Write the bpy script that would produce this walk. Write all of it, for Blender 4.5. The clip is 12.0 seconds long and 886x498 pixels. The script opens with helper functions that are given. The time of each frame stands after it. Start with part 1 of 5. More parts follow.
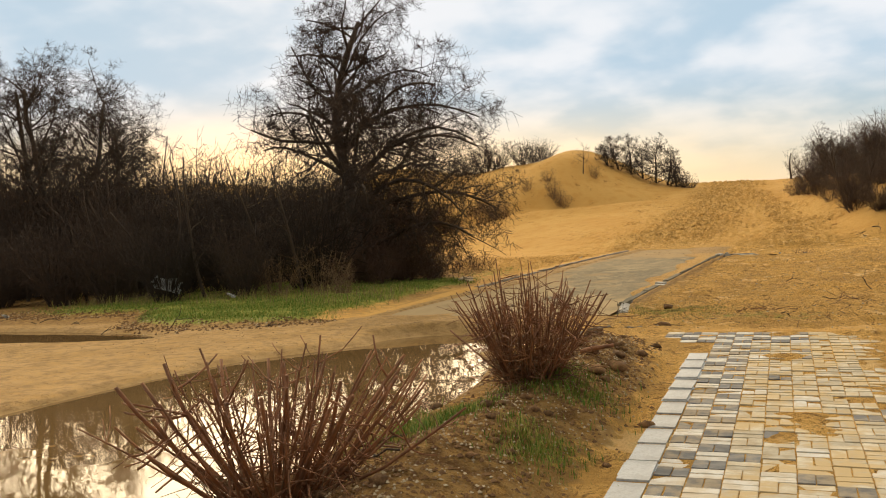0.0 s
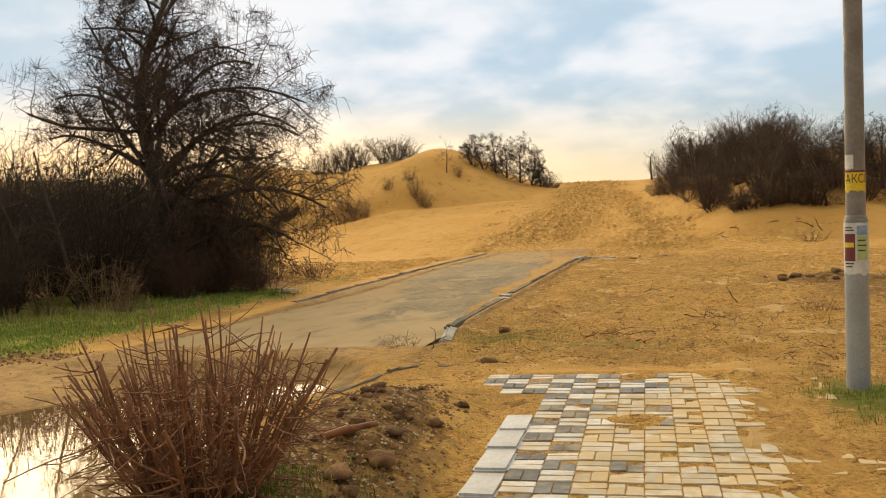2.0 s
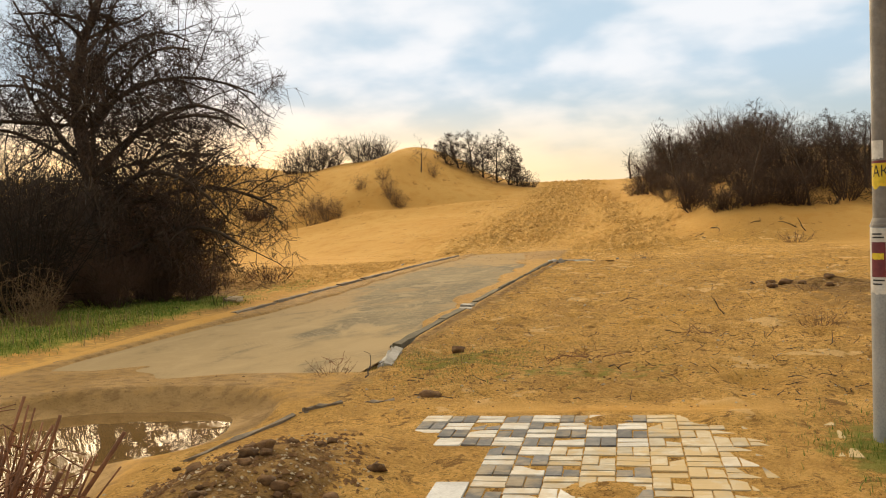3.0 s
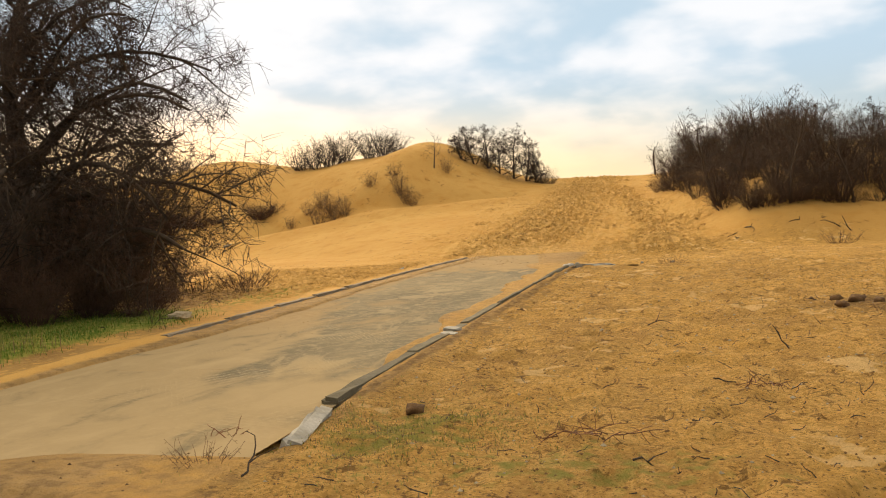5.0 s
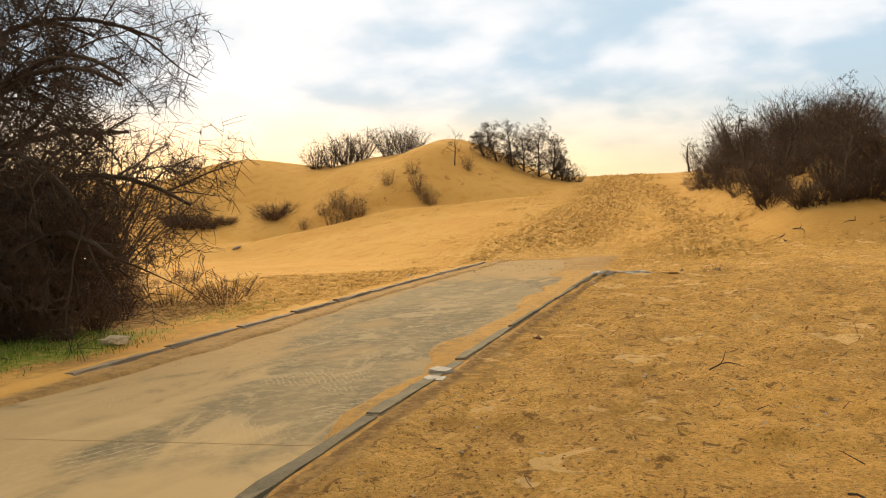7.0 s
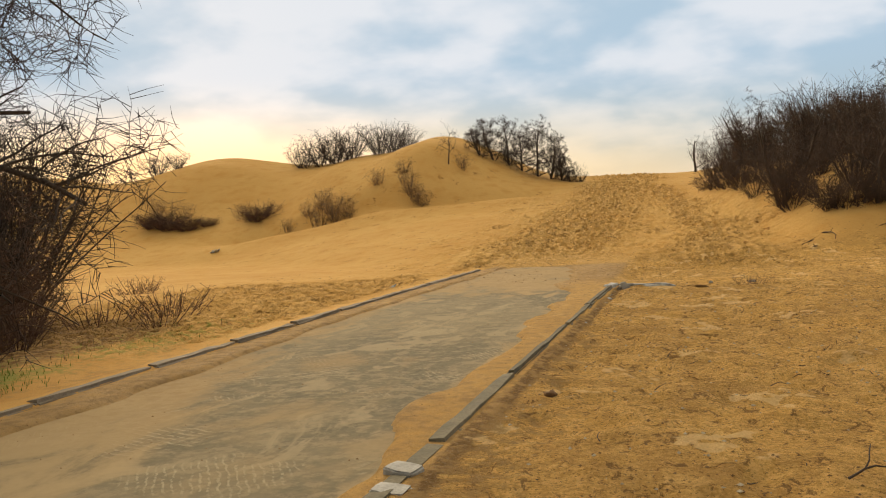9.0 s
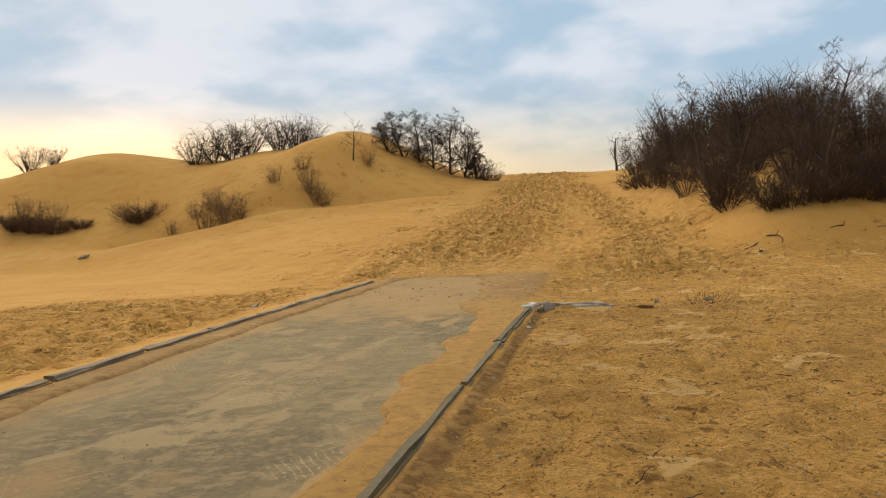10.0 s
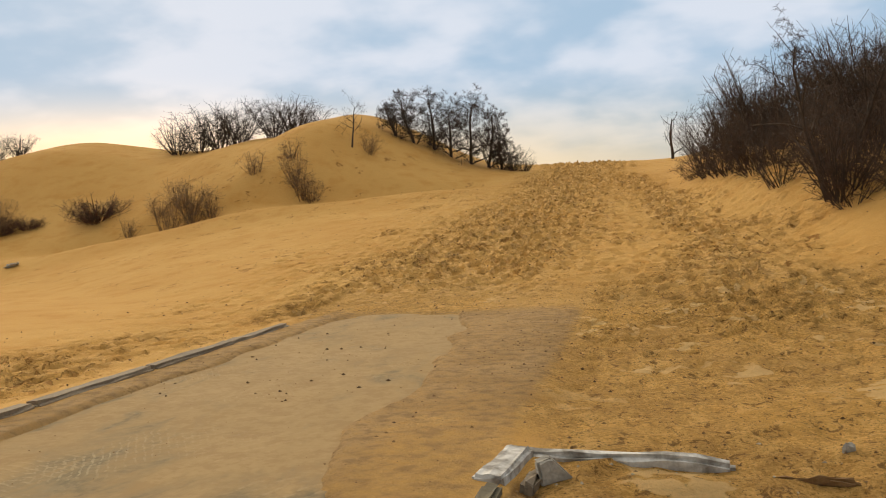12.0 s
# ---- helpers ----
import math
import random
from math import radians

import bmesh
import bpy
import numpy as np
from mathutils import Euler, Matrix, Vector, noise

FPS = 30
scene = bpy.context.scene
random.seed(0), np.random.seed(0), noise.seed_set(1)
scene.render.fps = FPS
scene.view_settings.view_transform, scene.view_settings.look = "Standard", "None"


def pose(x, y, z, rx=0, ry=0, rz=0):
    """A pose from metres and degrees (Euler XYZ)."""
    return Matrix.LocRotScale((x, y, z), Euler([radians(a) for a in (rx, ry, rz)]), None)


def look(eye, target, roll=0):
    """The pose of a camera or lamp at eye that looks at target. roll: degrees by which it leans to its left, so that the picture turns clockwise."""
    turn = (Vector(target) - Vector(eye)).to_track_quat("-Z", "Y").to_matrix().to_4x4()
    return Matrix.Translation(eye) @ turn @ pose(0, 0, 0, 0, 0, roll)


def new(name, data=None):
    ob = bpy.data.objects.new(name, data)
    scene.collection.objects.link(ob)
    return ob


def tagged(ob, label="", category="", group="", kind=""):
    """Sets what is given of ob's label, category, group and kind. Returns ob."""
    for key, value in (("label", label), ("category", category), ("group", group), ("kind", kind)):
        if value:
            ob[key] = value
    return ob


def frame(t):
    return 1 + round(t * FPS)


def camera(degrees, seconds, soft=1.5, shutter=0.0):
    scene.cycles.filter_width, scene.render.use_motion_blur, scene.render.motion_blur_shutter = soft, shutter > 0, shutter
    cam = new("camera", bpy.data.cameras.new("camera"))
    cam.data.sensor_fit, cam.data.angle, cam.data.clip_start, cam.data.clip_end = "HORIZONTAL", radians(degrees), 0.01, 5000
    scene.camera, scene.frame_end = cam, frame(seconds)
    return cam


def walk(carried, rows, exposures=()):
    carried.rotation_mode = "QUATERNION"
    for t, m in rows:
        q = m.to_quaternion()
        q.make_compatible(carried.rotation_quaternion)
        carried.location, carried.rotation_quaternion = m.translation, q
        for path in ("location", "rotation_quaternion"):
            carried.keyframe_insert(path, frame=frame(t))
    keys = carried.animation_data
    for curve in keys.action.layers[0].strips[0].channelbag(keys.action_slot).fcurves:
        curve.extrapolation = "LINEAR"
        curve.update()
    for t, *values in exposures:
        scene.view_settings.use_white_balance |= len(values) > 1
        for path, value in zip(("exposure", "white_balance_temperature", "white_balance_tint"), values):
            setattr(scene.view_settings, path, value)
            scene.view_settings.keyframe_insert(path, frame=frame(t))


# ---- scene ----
cam = camera(54.1, 12.0, soft=1.1)
METRES, EYE, TILT, LEAN, TURN = 17.4, 0.975, 0.0, 0.0, 21.5
ROWS = [
    (0.0, 0.0, 0.0, 0.0, -0.05, -1.1, 2.62),
    (0.5, 0.0099, 0.0258, 0.0005, -1.39, -1.2, 2.66),
    (1.0, 0.022, 0.0518, 0.0006, -4.04, -1.32, 2.69),
    (1.5, 0.0329, 0.0787, 0.0013, -6.32, -1.44, 2.71),
    (2.0, 0.045, 0.1056, 0.0011, -8.32, -1.49, 2.72),
    (2.5, 0.0561, 0.1336, 0.0014, -9.45, -1.53, 2.79),
    (3.0, 0.0684, 0.1602, 0.0019, -9.62, -1.56, 2.82),
    (5.0, 0.1078, 0.2665, 0.003, -8.15, -1.64, 2.85),
    (5.5, 0.1164, 0.2929, 0.0022, -7.71, -1.62, 2.88),
    (6.0, 0.1253, 0.3196, 0.0024, -7.32, -1.6, 2.9),
    (6.5, 0.1318, 0.3453, 0.0034, -6.88, -1.61, 2.88),
    (7.0, 0.1378, 0.372, 0.004, -6.36, -1.56, 2.86),
    (8.8, 0.1523, 0.4626, 0.0058, -5.6, -1.5, 2.78),
    (9.0, 0.1578, 0.4864, 0.0057, -6.61, -1.49, 2.78),
    (9.5, 0.1791, 0.5652, 0.0045, -11.93, -1.58, 2.78),
    (10.0, 0.2059, 0.6421, 0.0048, -11.97, -1.63, 2.78),
    (10.5, 0.2319, 0.7227, 0.0047, -11.53, -1.52, 2.79),
    (11.0, 0.2609, 0.8004, 0.0051, -10.85, -1.56, 2.83),
    (11.5, 0.2933, 0.8697, 0.0051, -9.92, -1.73, 2.84),
    (12.0, 0.3187, 0.9446, 0.0072, -9.01, -1.68, 2.87),
]
walk(cam, [(t, pose(0, 0, EYE, TILT, LEAN, TURN) @ pose(METRES * x, METRES * y, METRES * z, 90 + pitch, roll, yaw)) for t, x, y, z, yaw, pitch, roll in ROWS],
     [(0.0, 0.14, 6500, 10), (5.0, 0.29, 6700, 11), (7.0, 0.30, 6750, 11), (9.5, -0.06, 6250, 10), (12.0, -0.09, 6050, 11)])

# ---- world, sun, exposure ----
SUN_AZ, SUN_EL = -33.5, 13.0          # degrees, clockwise from +y


class Nodes:
    """Short hand for a node tree."""

    def __init__(self, tree):
        self.t = tree
        tree.nodes.clear()

    def add(self, kind, values=None, **props):
        n = self.t.nodes.new(kind)
        for k, v in props.items():
            setattr(n, k, v)
        for k, v in (values or {}).items():
            if isinstance(v, bpy.types.NodeSocket):
                self.t.links.new(v, n.inputs[k])
            else:
                n.inputs[k].default_value = v
        return n

    def noise(self, co, scale, detail=4.0, rough=0.55, distort=0.0):
        return self.add("ShaderNodeTexNoise", {"Vector": co, "Scale": scale, "Detail": detail, "Roughness": rough, "Distortion": distort}).outputs["Fac"]

    def span(self, v, a, b, lo=0.0, hi=1.0):
        n = self.add("ShaderNodeMapRange", {"Value": v, "From Min": a, "From Max": b, "To Min": lo, "To Max": hi}, interpolation_type="SMOOTHSTEP")
        return n.outputs["Result"]

    def mix(self, f, a, b, blend="MIX"):
        n = self.add("ShaderNodeMix", data_type="RGBA", blend_type=blend)
        for i, v in ((0, f), (6, a), (7, b)):
            if isinstance(v, bpy.types.NodeSocket):
                self.t.links.new(v, n.inputs[i])
            else:
                n.inputs[i].default_value = v if i == 0 else (*v, 1.0) if len(v) == 3 else v
        return n.outputs[2]

    def math(self, op, a, b=0.0):
        return self.add("ShaderNodeMath", {0: a, 1: b}, operation=op).outputs[0]


def make_world():
    w = bpy.data.worlds.new("sky")
    scene.world = w
    w.use_nodes = True
    k = Nodes(w.node_tree)
    sky = k.add("ShaderNodeTexSky", sky_type="NISHITA", sun_disc=False, sun_elevation=radians(SUN_EL),
                sun_rotation=radians(SUN_AZ % 360), air_density=1.0, dust_density=1.2, ozone_density=1.5)
    co = k.add("ShaderNodeTexCoord").outputs["Generated"]
    sep = k.add("ShaderNodeSeparateXYZ", {0: co})
    up = k.math("ADD", k.math("MAXIMUM", sep.outputs[2], 0.0), 0.30)
    flat = k.add("ShaderNodeCombineXYZ", {0: k.math("DIVIDE", sep.outputs[0], up), 1: k.math("DIVIDE", sep.outputs[1], up), 2: 0.0}).outputs[0]
    big = k.noise(flat, 1.5, 4.0, 0.5, 0.2)
    fine = k.noise(flat, 4.5, 4.0, 0.5, 0.1)
    cover = k.span(k.math("ADD", k.math("MULTIPLY", big, 0.7), k.math("MULTIPLY", fine, 0.3)), 0.43, 0.58)
    low = k.span(sep.outputs[2], 0.0, 0.11, 1.0, 0.0)
    haze = k.mix(low, (4.6, 6.0, 7.2), (8.0, 7.7, 7.5))
    cloud = k.mix(cover, haze, (7.9, 8.2, 8.6))
    warm = k.mix(1.0, sky.outputs[0], (1.0, 0.72, 0.26), "MULTIPLY")
    cloud = k.mix(k.span(sep.outputs[2], 0.35, 0.65), cloud, (12.0, 10.4, 8.0))
    # the overcast is dimmer on the side away from the sun
    toward = k.math("ADD", k.math("MULTIPLY", sep.outputs[0], math.sin(radians(SUN_AZ))), k.math("MULTIPLY", sep.outputs[1], math.cos(radians(SUN_AZ))))
    dim = k.span(toward, -0.7, 0.6, 0.46, 1.0)
    cloud = k.mix(1.0, cloud, k.add("ShaderNodeCombineColor", {0: dim, 1: dim, 2: dim}).outputs[0], "MULTIPLY")
    both = k.mix(k.span(sep.outputs[2], 0.02, 0.18, 0.56, 0.975), warm, cloud)
    # the low yellow glow around the veiled sun
    ahead = k.span(toward, 0.72, 1.0)
    glow = k.math("MULTIPLY", ahead, k.math("MULTIPLY", k.span(sep.outputs[2], 0.15, 0.02), k.span(fine, 0.25, 0.55, 0.55, 0.95)))
    both = k.mix(glow, both, (10.2, 7.5, 3.6))
    out = k.add("ShaderNodeBackground", {"Color": both, "Strength": 0.1})
    k.add("ShaderNodeOutputWorld", {0: out.outputs[0]})


make_world()
sun = new("sun", bpy.data.lights.new("sun", "SUN"))
sun.data.energy, sun.data.angle, sun.data.color = 3.8, radians(52), (1.0, 0.74, 0.42)
sun.matrix_world = look((0, 0, 30), (-math.sin(radians(SUN_AZ)) * 30, -math.cos(radians(SUN_AZ)) * 30, 30 - 30 * math.tan(radians(SUN_EL))))


# ---- materials ----
def material(name, base, second, scale=8.0, rough=0.85, bump=0.3, fine=60.0, metal=0.0, vary=0.0, distance=0.01):
    """Two tones at a large scale, a fine grain, relief."""
    m = bpy.data.materials.new(name)
    m.use_nodes = True
    k = Nodes(m.node_tree)
    co = k.add("ShaderNodeTexCoord").outputs["Object"]
    a = k.noise(co, scale)
    b = k.noise(co, fine, 3.0)
    col = k.mix(k.span(a, 0.35, 0.65), base, second)
    col = k.mix(k.span(b, 0.35, 0.75, 0.0, 0.45), col, tuple(c * 0.55 for c in base))
    if vary:
        rnd = k.add("ShaderNodeObjectInfo").outputs["Random"]
        col = k.mix(1.0, col, k.add("ShaderNodeCombineColor", {i: k.span(rnd, 0.0, 1.0, 1.0 - vary, 1.0 + vary) for i in range(3)}).outputs[0], "MULTIPLY")
    h = k.math("ADD", a, k.math("MULTIPLY", b, 0.6))
    bm = k.add("ShaderNodeBump", {"Height": h, "Strength": bump, "Distance": distance})
    p = k.add("ShaderNodeBsdfPrincipled", {"Base Color": col, "Roughness": k.span(a, 0.3, 0.7, rough - 0.08, min(1.0, rough + 0.08)), "Metallic": metal, "Normal": bm.outputs[0]})
    k.add("ShaderNodeOutputMaterial", {0: p.outputs[0]})
    return m


def brick_material(name, base, second, dust, vary):
    """A worn paver with blown sand lying over it in patches."""
    m = bpy.data.materials.new(name)
    m.use_nodes = True
    k = Nodes(m.node_tree)
    geo = k.add("ShaderNodeNewGeometry").outputs["Position"]
    big, mid, fine = k.noise(geo, 2.2, 5.0, 0.6), k.noise(geo, 14.0, 5.0, 0.6), k.noise(geo, 80.0, 3.0)
    streak = k.noise(k.add("ShaderNodeMapping", {"Vector": geo, "Scale": (6.0, 60.0, 1.0)}).outputs[0], 1.0, 4.0, 0.6)
    rnd = k.add("ShaderNodeObjectInfo").outputs["Random"]
    isle = k.add("ShaderNodeNewGeometry").outputs["Random Per Island"]
    pick = k.math("FRACT", k.math("ADD", rnd, isle))
    col = k.mix(k.span(mid, 0.35, 0.65), base, second)
    col = k.mix(1.0, col, k.add("ShaderNodeCombineColor", {i: k.span(pick, 0.0, 1.0, 1.0 - vary, 1.0 + vary) for i in range(3)}).outputs[0], "MULTIPLY")
    col = k.mix(k.span(streak, 0.55, 0.7, 0.0, 0.6), col, tuple(c * 0.5 for c in second))
    lying = k.math("MULTIPLY", k.span(k.math("ADD", big, k.math("MULTIPLY", k.math("SUBTRACT", mid, 0.5), 0.5)), 0.42, 0.62), dust)
    across = k.math("ADD", k.add("ShaderNodeSeparateXYZ", {0: geo}).outputs[0], k.math("MULTIPLY", k.math("SUBTRACT", big, 0.5), 1.6))
    lying = k.math("MAXIMUM", lying, k.span(across, 0.20, 0.75, 0.0, 0.88))
    col = k.mix(lying, col, k.mix(mid, (0.56, 0.40, 0.19), (0.66, 0.52, 0.29)))
    bm = k.add("ShaderNodeBump", {"Height": k.math("ADD", mid, k.math("MULTIPLY", fine, 0.5)), "Strength": 0.5, "Distance": 0.008})
    p = k.add("ShaderNodeBsdfPrincipled", {"Base Color": col, "Roughness": 0.9, "Specular IOR Level": 0.2, "Normal": bm.outputs[0]})
    k.add("ShaderNodeOutputMaterial", {0: p.outputs[0]})
    return m


def ground_material():
    """Sand, earth, grassy soil and wet mud, mixed by the zones of the ground."""
    m = bpy.data.materials.new("sandy ground")
    m.use_nodes = True
    k = Nodes(m.node_tree)
    co = k.add("ShaderNodeTexCoord").outputs["Object"]
    zone = k.add("ShaderNodeSeparateColor", {0: k.add("ShaderNodeAttribute", attribute_name="zone").outputs["Color"]})
    rough_zone = k.add("ShaderNodeAttribute", attribute_name="tread").outputs["Fac"]
    big, mid, small, grain = k.noise(co, 0.35), k.noise(co, 2.2, 5.0), k.noise(co, 11.0, 5.0, 0.6), k.noise(co, 90.0, 2.0)
    sand = k.mix(k.span(big, 0.3, 0.7), (0.63, 0.36, 0.10), (0.69, 0.42, 0.13))
    sand = k.mix(k.span(mid, 0.45, 0.75, 0.0, 0.5), sand, (0.55, 0.27, 0.05))
    clump = k.noise(k.add("ShaderNodeMapping", {"Vector": co, "Scale": (1.0, 0.75, 1.0)}).outputs[0], 8.0, 5.0, 0.62, 0.5)
    wobble = k.add("ShaderNodeVectorMath", {0: co, 1: k.add("ShaderNodeTexNoise", {"Vector": co, "Scale": 9.0, "Detail": 3.0}).outputs["Color"]}, operation="ADD").outputs[0]
    # pits of the churned sand, with hollow shade put into the colour as dark brown
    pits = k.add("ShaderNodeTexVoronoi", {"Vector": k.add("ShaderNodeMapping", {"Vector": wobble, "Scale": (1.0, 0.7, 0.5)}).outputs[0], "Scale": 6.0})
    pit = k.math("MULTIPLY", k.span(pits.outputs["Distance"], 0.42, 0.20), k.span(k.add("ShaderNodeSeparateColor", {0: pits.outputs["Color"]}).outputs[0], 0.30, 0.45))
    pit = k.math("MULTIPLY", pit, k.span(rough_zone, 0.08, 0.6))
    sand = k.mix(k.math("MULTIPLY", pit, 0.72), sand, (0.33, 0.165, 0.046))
    sand = k.mix(k.math("MULTIPLY", k.span(clump, 0.50, 0.44), k.math("MULTIPLY", rough_zone, 0.8)), sand, (0.84, 0.53, 0.20))
    sand = k.mix(k.math("MULTIPLY", k.span(small, 0.56, 0.66), k.math("MULTIPLY", rough_zone, 0.35)), sand, (0.26, 0.14, 0.045))
    sand = k.mix(k.span(grain, 0.4, 0.7, 0.0, 0.3), sand, (0.40, 0.24, 0.08))
    # single footprints, irregular hollows, their shade painted in as darker sand
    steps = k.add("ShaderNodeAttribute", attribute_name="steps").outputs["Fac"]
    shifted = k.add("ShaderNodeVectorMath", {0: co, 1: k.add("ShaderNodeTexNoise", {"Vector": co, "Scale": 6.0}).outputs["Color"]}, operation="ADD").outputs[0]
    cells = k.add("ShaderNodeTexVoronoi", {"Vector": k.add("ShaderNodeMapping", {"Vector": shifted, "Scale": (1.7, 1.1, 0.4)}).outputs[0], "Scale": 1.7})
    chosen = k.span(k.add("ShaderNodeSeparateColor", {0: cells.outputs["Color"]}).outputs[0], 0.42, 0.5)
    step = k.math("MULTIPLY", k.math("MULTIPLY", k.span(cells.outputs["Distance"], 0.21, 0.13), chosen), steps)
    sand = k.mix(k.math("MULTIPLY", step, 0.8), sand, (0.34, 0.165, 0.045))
    crumb_zone = k.add("ShaderNodeAttribute", attribute_name="crumb").outputs["Fac"]
    crumb, speck = k.noise(co, 38.0, 6.0, 0.75), k.noise(co, 70.0, 4.0, 0.6)
    crust = k.mix(k.span(crumb, 0.44, 0.56), (0.64, 0.365, 0.095), (0.86, 0.53, 0.16))
    patch = k.noise(k.add("ShaderNodeMapping", {"Vector": co, "Scale": (1.0, 0.8, 1.0)}).outputs[0], 0.9, 4.0, 0.6, 0.6)
    crust = k.mix(k.span(patch, 0.36, 0.58, 0.35, 0.0), crust, (0.40, 0.22, 0.06))
    crust = k.mix(k.span(patch, 0.52, 0.68, 0.0, 0.6), crust, (0.72, 0.41, 0.10))
    scab = k.noise(k.add("ShaderNodeMapping", {"Vector": co, "Scale": (0.85, 0.6, 1.0)}).outputs[0], 13.0, 6.0, 0.7, 1.2)
    lump_tone = k.noise(k.add("ShaderNodeMapping", {"Vector": co, "Scale": (1.0, 0.7, 1.0)}).outputs[0], 6.5, 5.0, 0.65, 0.8)
    crust = k.mix(k.span(lump_tone, 0.51, 0.60, 0.0, 0.32), crust, (0.42, 0.23, 0.065))
    crust = k.mix(k.span(lump_tone, 0.46, 0.38, 0.0, 0.5), crust, (0.90, 0.58, 0.20))
    crust = k.mix(k.span(scab, 0.565, 0.615, 0.0, 0.78), crust, (0.20, 0.105, 0.034))
    crust = k.mix(k.span(speck, 0.585, 0.64, 0.0, 0.75), crust, (0.13, 0.067, 0.025))
    # pale flat prints of dry sand
    flat = k.add("ShaderNodeVectorMath", {0: co, 1: k.add("ShaderNodeTexNoise", {"Vector": co, "Scale": 5.0}).outputs["Color"]}, operation="ADD").outputs[0]
    print_cells = k.add("ShaderNodeTexVoronoi", {"Vector": k.add("ShaderNodeMapping", {"Vector": flat, "Scale": (1.5, 0.85, 0.3)}).outputs[0], "Scale": 1.5})
    picked = k.span(k.add("ShaderNodeSeparateColor", {0: print_cells.outputs["Color"]}).outputs[1], 0.50, 0.54)
    pale = k.math("MULTIPLY", k.span(k.math("ADD", print_cells.outputs["Distance"], k.math("MULTIPLY", k.math("SUBTRACT", small, 0.5), 0.22)), 0.30, 0.23), picked)
    crust = k.mix(k.math("MULTIPLY", pale, 0.8), crust, (0.90, 0.63, 0.28))
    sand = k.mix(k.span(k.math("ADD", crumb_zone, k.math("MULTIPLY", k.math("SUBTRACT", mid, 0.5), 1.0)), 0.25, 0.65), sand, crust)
    earth = k.mix(k.span(small, 0.35, 0.65), (0.16, 0.085, 0.03), (0.46, 0.28, 0.095))
    earth = k.mix(k.span(grain, 0.55, 0.7, 0.0, 0.6), earth, (0.40, 0.30, 0.17))
    turf = k.mix(k.span(small, 0.35, 0.65), (0.13, 0.20, 0.025), (0.36, 0.33, 0.075))
    mud = k.mix(k.span(mid, 0.35, 0.65), (0.40, 0.255, 0.10), (0.50, 0.33, 0.145))

    def blur(z, amount):
        return k.span(k.math("ADD", z, k.math("MULTIPLY", k.math("SUBTRACT", small, 0.5), amount)), 0.3, 0.7)
    mud = k.mix(k.span(small, 0.48, 0.64, 0.0, 0.6), mud, (0.27, 0.165, 0.065))
    mud = k.mix(k.span(speck, 0.60, 0.68, 0.0, 0.6), mud, (0.16, 0.09, 0.04))
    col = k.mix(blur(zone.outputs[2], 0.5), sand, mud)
    col = k.mix(blur(zone.outputs[0], 1.4), col, earth)
    col = k.mix(blur(zone.outputs[1], 1.4), col, turf)
    wet = blur(zone.outputs[2], 0.3)
    h = k.math("ADD", k.math("MULTIPLY", small, k.math("ADD", k.math("MULTIPLY", rough_zone, 1.2), 0.10)), k.math("MULTIPLY", grain, 0.10))
    h = k.math("ADD", h, k.math("MULTIPLY", k.math("MULTIPLY", clump, rough_zone), -0.7))
    h = k.math("ADD", h, k.math("MULTIPLY", k.math("MULTIPLY", crumb, crumb_zone), 1.3))
    h = k.math("SUBTRACT", h, k.math("MULTIPLY", step, 0.5))
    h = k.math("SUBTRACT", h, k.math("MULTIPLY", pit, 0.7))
    h = k.math("SUBTRACT", h, k.math("MULTIPLY", k.math("MULTIPLY", k.math("ADD", scab, lump_tone), crumb_zone), 1.6))
    bm = k.add("ShaderNodeBump", {"Height": h, "Strength": 0.9, "Distance": 0.06})
    p = k.add("ShaderNodeBsdfPrincipled", {"Base Color": col, "Roughness": k.span(wet, 0.0, 1.0, 0.97, 0.8), "Normal": bm.outputs[0], "Specular IOR Level": 0.12})
    k.add("ShaderNodeOutputMaterial", {0: p.outputs[0]})
    return m


